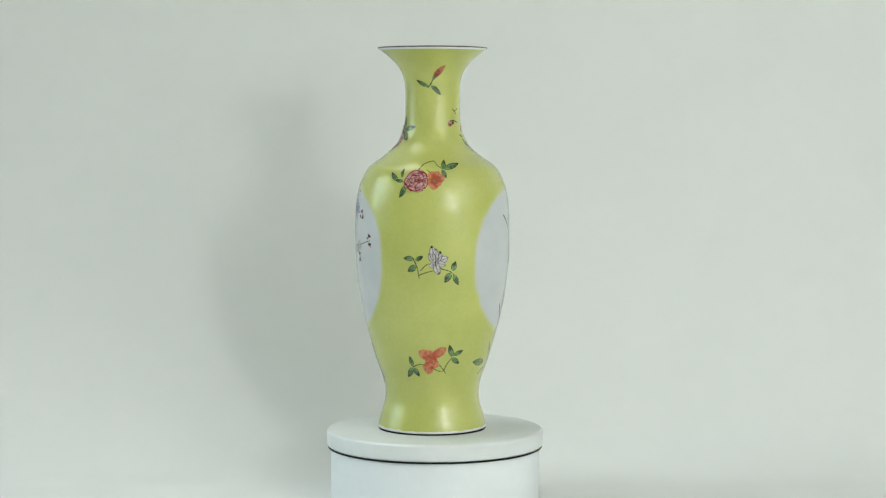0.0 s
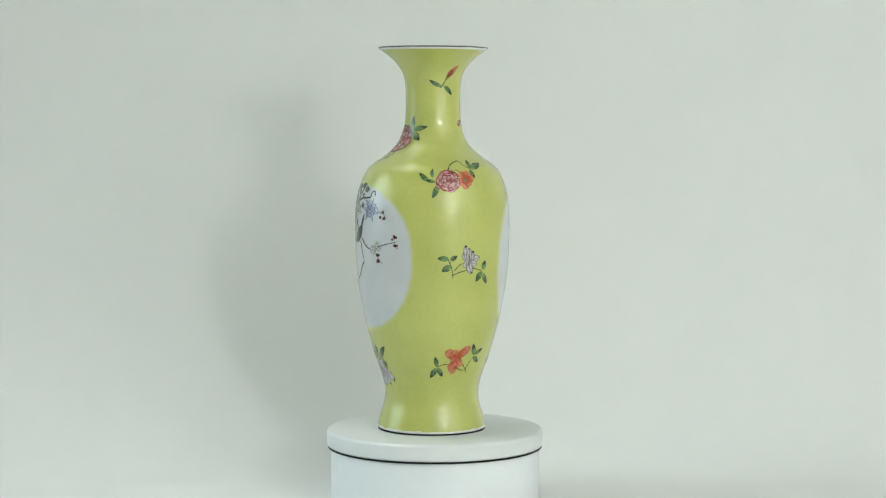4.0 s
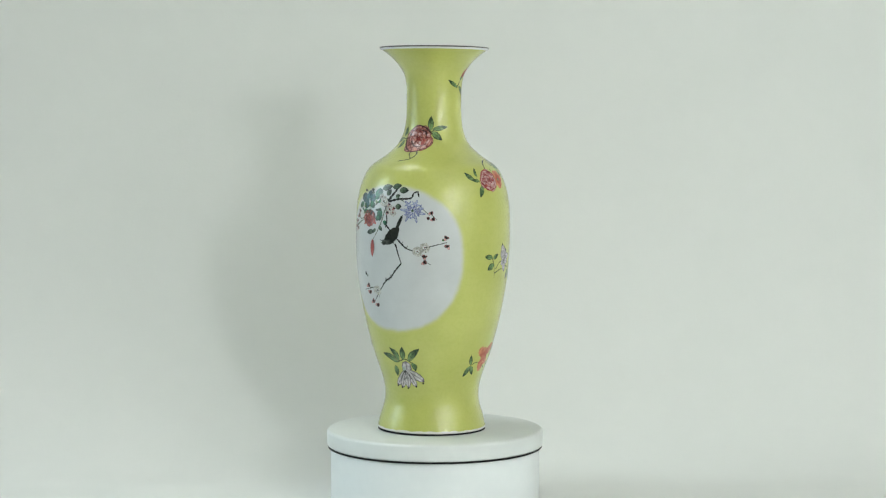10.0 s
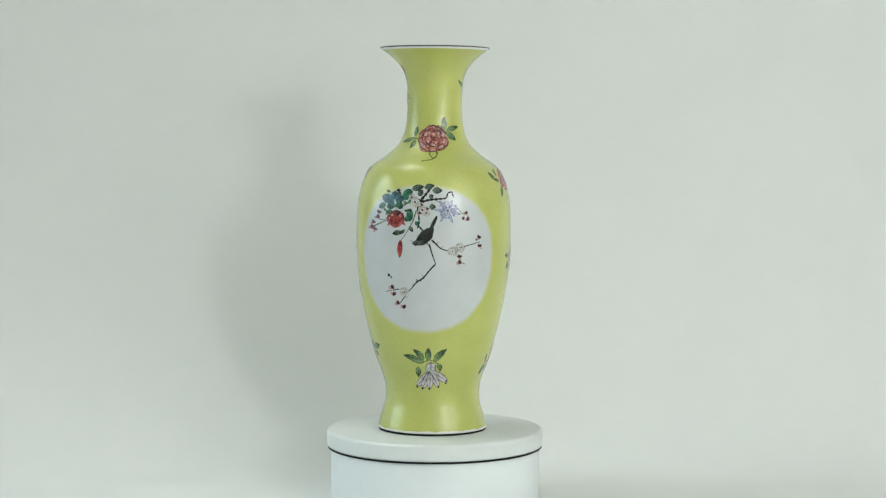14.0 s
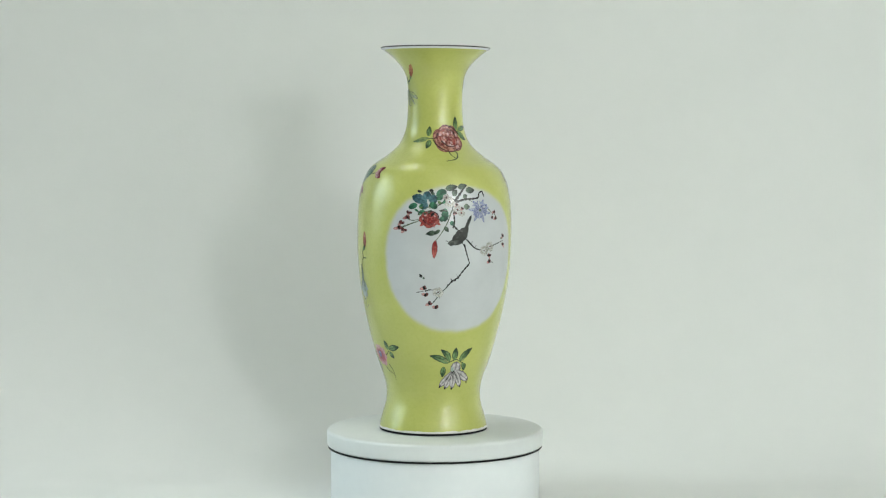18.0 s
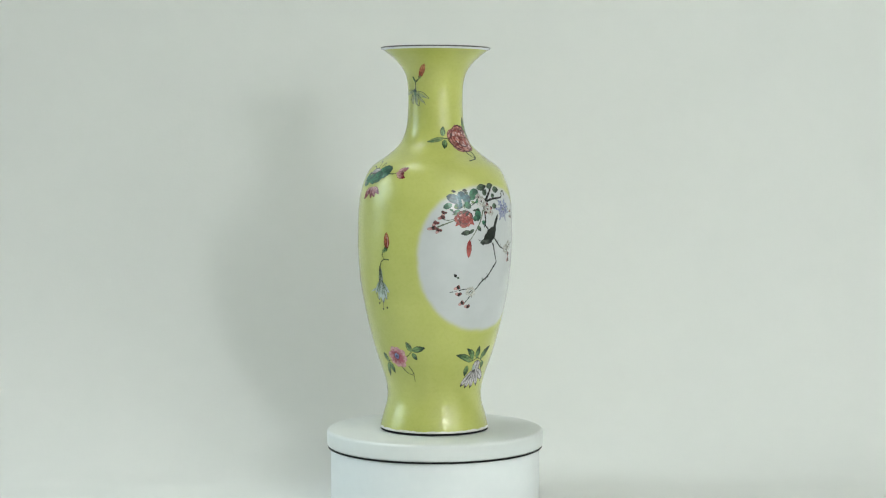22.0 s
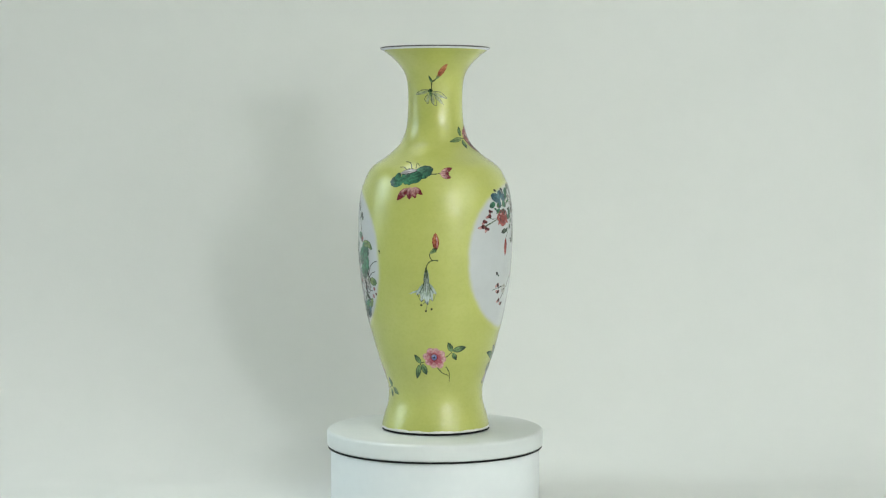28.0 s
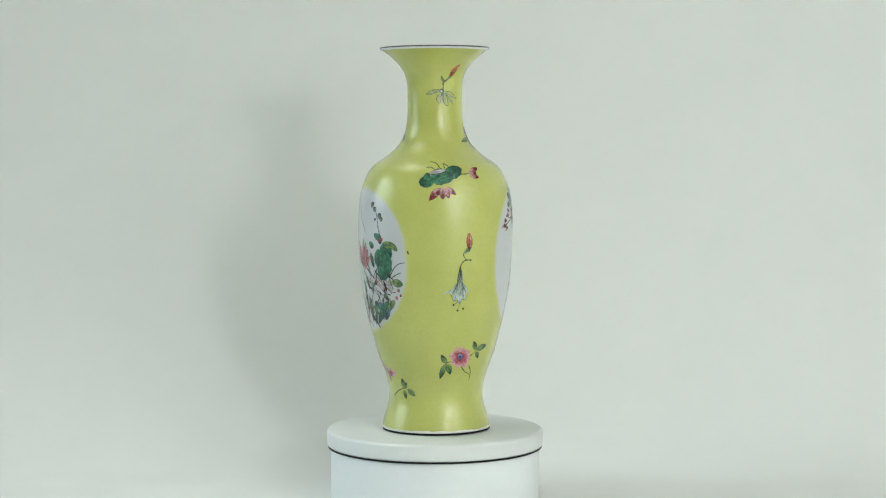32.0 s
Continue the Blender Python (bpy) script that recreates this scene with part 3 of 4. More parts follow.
lily_b.petal(WHITE_PETAL, 0.6, -0.6, -15.5, -18.3, 7.8, 0.6)
lily_b.petal(WHITE_PETAL, 0.6, -0.6, 19.9, -12.3, 9, 0.6)
lily_b.petal(WHITE_PETAL, 0.6, -0.6, -8.7, -20.4, 8.2, 0.6)
lily_b.petal(WHITE_PETAL, 0.6, -0.6, 10.5, -18.8, 7.8, 0.6)
lily_b.petal(WHITE_PETAL, 0.6, -0.6, 0, -20.7, 8.2, 0.6)
lily_b.bud(TWIG, -14.7, -18.2, 1.2)
lily_b.bud(TWIG, -8.7, -19.8, 1.2)
lily_b.bud(TWIG, -0.6, -20.2, 1.2)
lily_b.bud(TWIG, 9.8, -18.2, 1.2)
lily_b.bud(TWIG, 18.1, -14.1, 1.2)
lily_b.stem(0.72, (-0.6, -0.6), (-7.4, -10.6), mat=TWIG)
lily_b.stem(0.72, (-0.6, -0.6), (-1, -10.4), mat=TWIG)
lily_b.stem(0.72, (-0.6, -0.6), (5.3, -10.3), mat=TWIG)
lily_b.done()

bird = Spray("painted_bird_branch", -182.3, 0.2064, "dark bird perched on a blossoming branch painted on the white panel")
bird.stem(3, (-7.7, 36.4), (-2, 43.3), (5, 51.9))
bird.stem(2.4, (-6.4, 35.8), (3.6, 38.2), (13.5, 38.9), (19.4, 40.1), (21.3, 44.6), (25.6, 46.3))
bird.stem(1.8, (25.6, 46.3), (27.2, 40.6))
bird.stem(2.1, (-10.5, 32.9), (-9, 23.8), (-8.3, 14.7), (-10, 9))
bird.stem(2.1, (-12.5, 15.8), (-7.6, 10.2), (-1.8, 4.5))
bird.stem(1.6, (-6.4, 35.8), (-12.7, 39.7), (-19.9, 35), (-27.9, 30.3))
bird.stem(1.8, (4.6, -2.2), (9.2, -6.8), (14.4, -11.3), (21.9, -13.6))
bird.stem(1.1, (34.8, -10.2), (43.4, -8), (56.4, -4.8))
bird.stem(1.7, (2.3, -6.8), (5.3, -17.1), (8.8, -26.8))
bird.stem(1.6, (8.8, -26.8), (1.2, -35), (-3.6, -40.9), (-10.3, -45.1), (-16.8, -52.3), (-23, -57.2))
bird.bud(TWIG, 1.2, -35, 1.2)
bird.bud(TWIG, 4.7, -30.9, 0.96)
bird.bud(TWIG, -6.7, -43.8, 1.3)
bird.bud(TWIG, -14.2, -48.7, 1)
bird.stem(0.96, (-3.6, -40.3), (-5.4, -38))
bird.stem(0.96, (-9.1, -44.5), (-11.5, -42.2))
bird.stem(1.1, (9.2, -6.8), (11.5, -4.4))
bird.stem(0.96, (14.4, -11.3), (16.1, -8.4))
bird.bud(TWIG, -3.6, -41.5, 1.2)
bird.bud(TWIG, -10.3, -45.1, 1.4)
bird.stem(1.2, (-38.3, -54.9), (-33.1, -53.5), (-26.9, -54.4))
bird.stem(1.2, (-23.1, -58.3), (-27.7, -64.4), (-32.4, -69.3))
bird.petal(FEATHER, 2.3, 5.7, 10.2, 22.4, 4.0, 0.7)
bird.leaf(FEATHER, 6.8, 9.8, -12.9, -8.3, 11)
bird.leaf(BREAST, 1.2, -4.6, -15.9, -6.6, 5.4)
bird.bud(BREAST, -11.7, -6, 3)
bird.leaf(FEATHER, 5.7, 4.6, -3.4, -5.8, 6)
bird.stem(0.84, (-14.1, -4.9), (-17.2, -3.2))
bird.stem(0.9, (0, -5.7), (2.3, -9.1))
bird.done(TWIG)

plum = Spray("painted_plum_blossom", -160.1, 0.1893, "pale plum blossoms and red buds painted beside the bird")
plum.bloom(BLOSSOM, -5.3, 2.9, 5.1, 4.5, ((1.0, 5),))
plum.bud(PLUM, -5.3, 2.9, 0.96)
plum.bloom(BLOSSOM, 2.3, 6.9, 5.1, 4.5, ((1.0, 5),))
plum.bud(PLUM, 2.3, 6.9, 0.96)
plum.stem(0.72, (2.3, 5.7), (6, 2.2))
plum.stem(0.72, (-4.1, 2.3), (0.7, -3.5))
plum.petal(ROSE, 2.4, -0.6, 2.5, -5.5, 3.2, 0.8)
plum.petal(PLUM, 1.1, -2.9, 1.6, -0, 3.6, 0.7)
plum.petal(PLUM, 3.8, -2.9, 3.8, -0.9, 3, 0.7)
plum.bud(TWIG, 2.4, -2.1, 1.3)
plum.petal(ROSE, 3.6, -7.4, -1.1, -10, 3.5, 0.8)
plum.petal(PLUM, 0.6, -7.4, 3.7, -7.2, 3.9, 0.7)
plum.petal(PLUM, 2.1, -9.6, 4.3, -7.6, 3.2, 0.7)
plum.bud(TWIG, 2.1, -8.2, 1.4)
plum.petal(ROSE, 24.9, 18.3, 21.9, 14, 3.3, 0.8)
plum.petal(PLUM, 22.1, 17, 24.4, 18.8, 3.7, 0.7)
plum.petal(PLUM, 24.8, 15.7, 26.3, 18.1, 3, 0.7)
plum.bud(TWIG, 23.9, 17, 1.4)
plum.petal(ROSE, 24.2, 9.7, 27.4, 5.2, 3.3, 0.8)
plum.petal(PLUM, 24.4, 7, 23.1, 10.2, 3.7, 0.7)
plum.petal(PLUM, 27.1, 8.1, 25.6, 9.4, 3, 0.7)
plum.bud(TWIG, 25.2, 8.3, 1.4)
plum.stem(0.72, (-1.2, -1.1), (5, -8.1), (8.7, -10.5))
plum.bud(LEAF, 20.8, 14.6, 1.3)
plum.done(TWIG)

plum_b = Spray("painted_plum_blossom", -204.8, 0.1448, "pale plum blossoms and red buds painted at the twig end")
plum_b.bloom(BLOSSOM, 7, 5.6, 5.4, 4.5, ((1.0, 5),))
plum_b.bud(PLUM, 7, 5.6, 0.96)
plum_b.stem(0.72, (3.6, 3.1), (10.3, 8.1))
plum_b.petal(ROSE, -5.1, 10.5, -11.5, 8.4, 3.5, 0.8)
plum_b.petal(PLUM, -8.6, 10.8, -4.8, 10.7, 3.9, 0.7)
plum_b.petal(PLUM, -7.6, 8.5, -4.6, 10.5, 3.2, 0.7)
plum_b.bud(TWIG, -7.1, 9.9, 1.4)
plum_b.petal(ROSE, -3.8, 2.4, -9.8, 3.9, 3.5, 0.8)
plum_b.petal(PLUM, -5.9, 4.5, -2.9, 2.3, 3.9, 0.7)
plum_b.petal(PLUM, -7.3, 2.1, -4.4, 2.5, 3.2, 0.7)
plum_b.bud(TWIG, -5.7, 2.9, 1.4)
plum_b.petal(ROSE, 0.1, -5.2, -5.8, -8.2, 3.5, 0.8)
plum_b.petal(PLUM, -3.4, -5.4, 0.1, -4.9, 3.9, 0.7)
plum_b.petal(PLUM, -1.9, -7.5, 0.8, -5.3, 3.2, 0.7)
plum_b.bud(TWIG, -1.8, -6.1, 1.4)
plum_b.petal(ROSE, 6.6, -10.1, 0.7, -9.4, 3.5, 0.8)
plum_b.petal(PLUM, 4.2, -8.4, 7.5, -10.1, 3.9, 0.7)
plum_b.petal(PLUM, 3.5, -10.9, 6.4, -10, 3.2, 0.7)
plum_b.bud(TWIG, 4.8, -9.9, 1.4)
plum_b.stem(0.72, (-15.4, 5), (-7.7, 6.6))
plum_b.stem(0.72, (8.1, 3.3), (9, -1.3))
plum_b.done(TWIG)

bee = Spray("painted_bee", -211.8, 0.1664, "tiny dark bee painted on the white panel")
bee.stem(1.2, (-2.1, 2.2), (0.6, -1.1))
bee.bud(TWIG, -0.8, 0.5, 1.7, 40)
bee.bud(GREY_LEAF, 2, -1.6, 1.2, 90)
bee.done(TWIG)

camellia = Spray("painted_camellia_spray", -207.3, 0.2313, "red camellia with teal leaves and buds painted on the white panel")
camellia.stem(1.7, (-31.6, -16.8), (-17.6, -11.5), (-1.1, -5.2))
camellia.stem(1.2, (-1.6, 5.1), (7.1, 7.6), (15.2, 10.7))
camellia.stem(1.4, (24.1, 2.3), (19.6, -10.4), (13.6, -20.8), (7.9, -28.5))
camellia.stem(1.1, (-23.3, -5.4), (-16.2, -8), (-8.3, -6.6))
camellia.petal(BLUE_TEAL, -0.8, 10.9, -17.1, 16.2, 10, 0.55)
camellia.petal(BLUE_TEAL, -2.5, 13.1, 0.6, 21.2, 9.6, 0.55)
camellia.petal(BLUE_TEAL, 0.5, 12, 9.6, 15.1, 10, 0.55)
camellia.petal(BLUE_TEAL, -0.6, 9.7, -7.3, 3.8, 7.8, 0.55)
camellia.petal(TEAL, 2.1, 9.8, 9.2, 4.3, 7.2, 0.55)
camellia.petal(TEAL, -10.9, 8.3, -20.3, 4.5, 6.6, 0.55)
camellia.petal(TEAL, 8.2, 16.8, 19.3, 21.6, 9.6, 0.55)
camellia.petal(TEAL, 12, 18, 12.5, 12.3, 6.6, 0.55)
camellia.petal(TEAL, 17.4, 4.4, 17.1, -9.3, 7.8, 0.55)
camellia.petal(TEAL, 14.5, -3.6, 13.4, -9.4, 5.4, 0.55)
camellia.petal(TEAL, 22.6, -9.2, 26.8, -12.5, 4.8, 0.55)
camellia.petal(TEAL, -2.9, 1.6, -10.2, -0.9, 4.8, 0.55)
camellia.leaf(GREY_LEAF, 17.8, 23.8, 31.4, 26.3, 6.6)
camellia.leaf(GREY_LEAF, 31.4, 25.1, 42.3, 27.5, 6)
camellia.leaf(GREY_LEAF, 40, 22.4, 50.8, 22.5, 6.6)
camellia.leaf(GREY_LEAF, 25.3, 17.1, 30.4, 22.9, 6)
camellia.leaf(GREY_LEAF, 36.7, 15, 41.3, 17.9, 4.8)
camellia.leaf(GREY_LEAF, 36.9, 5.9, 43.8, 6, 6)
camellia.leaf(GREY_LEAF, 8.5, -19.8, -2.2, -21.9, 5.4)
camellia.leaf(GREY_LEAF, 16.6, -13.9, 20.9, -19.5, 4.2)
camellia.leaf(GREY_LEAF, 12.3, -17.4, 5.9, -22.2, 3.6)
camellia.bloom(RED, 1.7, -6.8, 10.2, 8.4, ((1.0, 9), (0.6, 6), (0.3, 4)))
ruffle(camellia, (RED, BLUSH, RED, PLUM), 1.7, -6.8, 9.6, 8.0, 14, 6)
ring_line(camellia, PLUM, 1.2, 1.7, -6.8, 9.8, 8.0, 10, 170)
ring_line(camellia, PLUM, 1.0, 1.7, -6.8, 6.0, 5.0, 170, 340)
camellia.leaf(RED, -1.8, -7.5, -8, -14.1, 3.6)
camellia.leaf(RED, 0.6, -7.4, -1, -15.8, 3.6)
camellia.leaf(RED, 3.4, -7.4, 6.5, -15, 3.6)
camellia.leaf(RED, 5.7, -7.3, 12.8, -12.8, 3.6)
camellia.petal(ROSE, -18.9, 1.1, -21.2, -3.8, 3.3, 0.8)
camellia.petal(PLUM, -21.9, -0.8, -19.7, 1.5, 3.7, 0.7)
camellia.petal(PLUM, -18, -1.5, -17, 0.9, 3, 0.7)
camellia.bud(TWIG, -19.6, -0.5, 1.4)
camellia.petal(ROSE, -19, -4.4, -26.4, -6.4, 3.3, 0.8)
camellia.petal(PLUM, -23.1, -4.1, -18.6, -4.2, 3.7, 0.7)
camellia.petal(PLUM, -21.6, -6.3, -18.3, -4.5, 3, 0.7)
camellia.bud(TWIG, -21.2, -5.1, 1.4)
camellia.petal(ROSE, -26.1, -9.5, -31.6, -13.6, 3.3, 0.8)
camellia.petal(PLUM, -30.5, -10.6, -26.5, -9.1, 3.7, 0.7)
camellia.petal(PLUM, -26.8, -12, -24.4, -9.6, 3, 0.7)
camellia.bud(TWIG, -27.8, -10.8, 1.4)
camellia.petal(ROSE, -27.4, -15.6, -36.7, -16.9, 3.3, 0.8)
camellia.petal(PLUM, -32.1, -14.9, -26.8, -15.5, 3.7, 0.7)
camellia.petal(PLUM, -31.2, -17.2, -27, -15.6, 3, 0.7)
camellia.bud(TWIG, -30.2, -16, 1.4)
camellia.petal(ROSE, -23.6, -16.7, -27.8, -21.2, 3.3, 0.8)
camellia.petal(PLUM, -27.6, -18.3, -24.4, -16.2, 3.7, 0.7)
camellia.petal(PLUM, -23.7, -19.3, -21.8, -16.8, 3, 0.7)
camellia.bud(TWIG, -24.9, -18.1, 1.4)
camellia.petal(RED, 7.3, -27.9, 6.4, -46.4, 6, 0.25)
camellia.stem(0.84, (8.6, -29), (9.1, -38.2), (6.4, -45.8))
brush = random.Random(11)
for k in range(16):  # small dark leaves and twig ends between the blossoms
    u0, v0 = -14 + 52 * brush.random(), -2 + 24 * brush.random()
    a = math.tau * brush.random()
    camellia.leaf((LEAF, GREY_LEAF, TEAL, TWIG)[k % 4], u0, v0, u0 + 5.5 * math.cos(a), v0 + 5.5 * math.sin(a), brush.uniform(1.3, 3.2), brush.uniform(-0.3, 0.3))
camellia.done(FAINT)

apricot = Spray("painted_apricot_blossom", -188.9, 0.2388, "small pale pink blossoms painted among the upper twigs")
apricot.bloom(BLOSSOM, -3.8, 3.3, 5.4, 4.86, ((1.0, 5),))
apricot.bud(PLUM, -3.8, 3.3, 1.2)
apricot.bloom(BLOSSOM, 4.2, -4.5, 4.8, 4.32, ((1.0, 5),))
apricot.bud(PLUM, 4.2, -4.5, 1.2)
apricot.bloom(BLOSSOM, -7.1, 7.8, 3.6, 3.24, ((1.0, 5),))
apricot.bud(PLUM, -7.1, 7.8, 1.2)
apricot.bloom(BLOSSOM, 8.3, -7.9, 3.6, 3.24, ((1.0, 5),))
apricot.bud(PLUM, 8.3, -7.9, 1.2)
apricot.petal(ROSE, 2.5, -7.2, 0.2, -10, 2.4, 0.8)
apricot.petal(PLUM, 0.6, -7.9, 2.3, -6.9, 2.8, 0.7)
apricot.petal(PLUM, 2.2, -9, 3.3, -7.3, 2.2, 0.7)
apricot.bud(TWIG, 1.8, -8.1, 1)
apricot.petal(ROSE, 10, -2.5, 7.6, -5.4, 2.4, 0.8)
apricot.petal(PLUM, 8.1, -3.2, 9.7, -2.2, 2.8, 0.7)
apricot.petal(PLUM, 9.6, -4.3, 10.7, -2.6, 2.2, 0.7)
apricot.bud(TWIG, 9.2, -3.4, 1)
apricot.petal(ROSE, 4, 1.4, 1.7, -1.5, 2.4, 0.8)
apricot.petal(PLUM, 2.2, 0.7, 3.8, 1.7, 2.8, 0.7)
apricot.petal(PLUM, 3.7, -0.4, 4.8, 1.3, 2.2, 0.7)
apricot.bud(TWIG, 3.3, 0.5, 1)
apricot.stem(0.84, (-3.8, 3.3), (0.7, -1.7), (5.4, -6.2))
apricot.done(TWIG)

aster = Spray("painted_blue_aster", -168.2, 0.2339, "violet blue aster with thin petals painted on the white panel")
for ring, (reach, count, wide) in enumerate(((12.0, 13, 3.0), (8.8, 10, 2.8), (5.4, 7, 2.6))):
    for k in range(count):
        a = math.tau * (k + 0.37 * ring + 0.16 * math.sin(5 * k + ring)) / count
        far = reach * (1 + 0.20 * math.sin(3.3 * k + 2 * ring))
        aster.petal(LILAC, 0.8 + 1.4 * math.cos(a), -0.4 + 1.4 * math.sin(a), 0.8 + far * math.cos(a + 0.25), -0.4 + 0.92 * far * math.sin(a + 0.25),
                    wide, 0.7, 1.1 * math.sin(4.7 * k + 1.3 * ring))
aster.bud(GREY_LEAF, 0.8, -0.4, 1.5)
aster.stem(0.66, (3.5, -0.6), (7.2, -3.6), (4.6, -6.7), mat=VIOLET)
aster.stem(0.66, (2.8, -2.2), (3.1, -6.6), (-1.1, -7.1), mat=VIOLET)
aster.stem(0.66, (1.2, -2.8), (-2.1, -6.1), (-5.5, -3.7), mat=VIOLET)
aster.stem(0.66, (-0.5, -2.2), (-5.4, -2.4), (-5.9, 1.5), mat=VIOLET)
aster.stem(0.66, (-1.1, -0.6), (-4.9, 2.4), (-2.2, 5.5), mat=VIOLET)
aster.stem(0.66, (-0.5, 1), (-0.8, 5.4), (3.5, 5.9), mat=VIOLET)
aster.stem(0.66, (1.1, 1.7), (4.5, 4.9), (7.9, 2.5), mat=VIOLET)
aster.stem(0.66, (2.8, 1.1), (7.8, 1.2), (8.3, -2.7), mat=VIOLET)
aster.stem(0.84, (7, 5.7), (11.6, 1.1), (18.2, -5.2))
aster.stem(0.72, (-4.6, 5.7), (-8.6, 8.5), (-13.3, 10.7))
aster.petal(ROSE, 21.6, -2.6, 17, -3.3, 2.9, 0.8)
aster.petal(PLUM, 19.2, -1.8, 22, -2.5, 3.2, 0.7)
aster.petal(PLUM, 19.7, -3.8, 21.8, -2.6, 2.6, 0.7)
aster.bud(TWIG, 20.2, -2.8, 1.2)
aster.petal(ROSE, 23.4, -8.5, 18.8, -10, 3, 0.8)
aster.petal(PLUM, 20.8, -8.1, 23.7, -8.3, 3.4, 0.7)
aster.petal(PLUM, 21.7, -10.1, 23.8, -8.6, 2.8, 0.7)
aster.bud(TWIG, 21.9, -9, 1.3)
aster.bud(PLUM, 17, -8, 1.8)
aster.stem(0.72, (20.6, -4.6), (25.6, -9.2))
aster.done(STEM)

bud_b = Spray("painted_bud", -271.6, 0.3583, "orange bud over a faint grey spider lily painted on the neck")
bud_b.stem(1.7, (-1.1, 5.8), (2.8, 8.1), (6.1, 11.6))
bud_b.leaf(LEAF, 0, 5.2, -3.2, 12.7, 2.4)
bud_b.stem(1.4, (-0.6, 5.8), (-0.6, -1.2))
bud_b.petal(ORANGE, 5.6, 10.4, 13.1, 24.8, 5.4, 0.3)
bud_b.leaf(LEAF, 4.5, 9.3, 7.6, 14.5, 3)
bud_b.leaf(PALE_PETAL, -2.4, -3.5, -17.7, -6.2, 3.6)
bud_b.leaf(PALE_PETAL, -2.4, -5.2, -6, -15.7, 3.6)
bud_b.leaf(PALE_PETAL, -1.2, -6.4, 1.7, -18.1, 4.2)
bud_b.leaf(PALE_PETAL, -0, -4.7, 14.2, -11, 3.6)
bud_b.leaf(PALE_PETAL, -0, -5.2, 10.9, -16.9, 3)
bud_b.bud(LEAF, -1.8, -3.5, 2.7)
bud_b.bud(LEAF, -1.2, -7, 1.8)
bud_b.stem(0.78, (-3, -2.3), (-10.9, -2.2), (-18.5, -6.2), (-12.3, -6.3), (-7.8, -3.4), mat=FAINT)
bud_b.stem(0.78, (-4.2, -5.8), (-7.8, -11.6), (-4.2, -16.3), (-3, -11), mat=FAINT)
bud_b.stem(0.9, (-0.6, -7.6), (-0, -15.7), (4.7, -18.1), (3.5, -9.9), mat=FAINT)
bud_b.stem(0.78, (0.6, -4.1), (8.4, -4.6), (15.5, -11), (8.4, -8.7), mat=FAINT)
bud_b.stem(0.66, (0.6, -5.8), (8.4, -12.2), (12.1, -18), mat=FAINT)
bud_b.done()

lotus = Spray("painted_lotus_spray", -283.0, 0.2657, "teal lotus leaf with pink lotus bloom and bud painted on the shoulder")
lotus.stem(1.2, (18, 4), (23.3, 3.9), (29.4, 5.1))
lotus.stem(1.1, (-3, 8.5), (-7.7, 14.8), (-15.6, 16.5))
lotus.stem(1.1, (-8.6, 7.9), (-13.7, 10.8), (-19.3, 10.8))
lotus.stem(1.1, (1.2, 9.7), (0.5, 15.3))
lotus.stem(0.96, (5.4, 11.9), (1.4, 14.8))
lotus.petal(TEAL, -9.6, -2.9, -25.6, -4.1, 13, 0.6)
lotus.petal(TEAL, -13.5, -1.8, 3.7, 4, 18, 0.7)
lotus.petal(TEAL, -2, 1.7, 20.6, 9.1, 14, 0.5)
lotus.petal(TEAL, -5.7, -1.7, 9.7, 2.8, 13, 0.6)
lotus.petal(TEAL, -19.8, -1.8, -15.1, 5.1, 7.2, 0.6)
lotus.leaf(WHITE_PETAL, -15.6, 4.5, 3.4, 8, 5.4)
lotus.stem(0.78, (-13.4, 3.4), (-4.8, 4.5), (2.9, 6.8), mat=TWIG)
lotus.leaf(LOTUS_PINK, -3.2, -10.2, -14.8, -22.8, 7.4, -0.1)
lotus.leaf(LOTUS_PINK, 0.2, -9.7, 10.7, -17, 5.6, 0.1)
lotus.petal(LOTUS_PINK, -3.8, -9.7, -7.8, -17.1, 4.8)
lotus.petal(LOTUS_PINK, -2.1, -9.1, -2.1, -21.6, 6.6, 0.3)
lotus.petal(LOTUS_PINK, 0.2, -9.7, 3.8, -20.4, 5.8, 0.3)
lotus.leaf(LOTUS_PINK, 28.2, 5.1, 41.5, 10.1, 5.4)
lotus.leaf(LOTUS_PINK, 28.1, 3.9, 39, -0.1, 6)
lotus.petal(LOTUS_PINK, 27, 4.5, 37.4, 4.5, 4.8)
lotus.done()

datura = Spray("painted_datura_spray", -269.7, 0.1714, "red bud over a pale blue hanging trumpet flower painted on the belly")
datura.stem(1.2, (5.1, 23), (1.1, 19), (0.6, 15), (3.4, 10.4))
datura.stem(1.3, (9.1, 10.9), (2.8, 10.9), (-1.7, 7.5), (-3.4, 1.2))
datura.petal(ORANGE, 6.8, 21.2, 6.2, 39, 7.2, 0.4)
datura.stem(0.72, (5.1, 23), (3.9, 31), (5.6, 37.9), mat=RED)
datura.stem(0.96, (7.9, 24.1), (7.9, 31), (6.8, 36.1), mat=BLUSH)
datura.stem(0.6, (6.8, 22.4), (6.8, 31), (6.2, 37.9), mat=RED)
datura.leaf(LEAF, 3.4, 19.5, 7.4, 24.1, 4.8)
datura.leaf(PALE_LEAF, 1.1, 17.8, 5.1, 22.4, 3.6)
datura.leaf(GREY_PETAL, -5.5, -19.0, -22.4, -23.6, 2.2, -0.3)
datura.leaf(GREY_PETAL, -4.6, -12.0, -14.2, -24.2, 6.0, 0.18)
datura.leaf(GREY_PETAL, -1.8, -12.0, 7.4, -23.2, 6.0, -0.18)
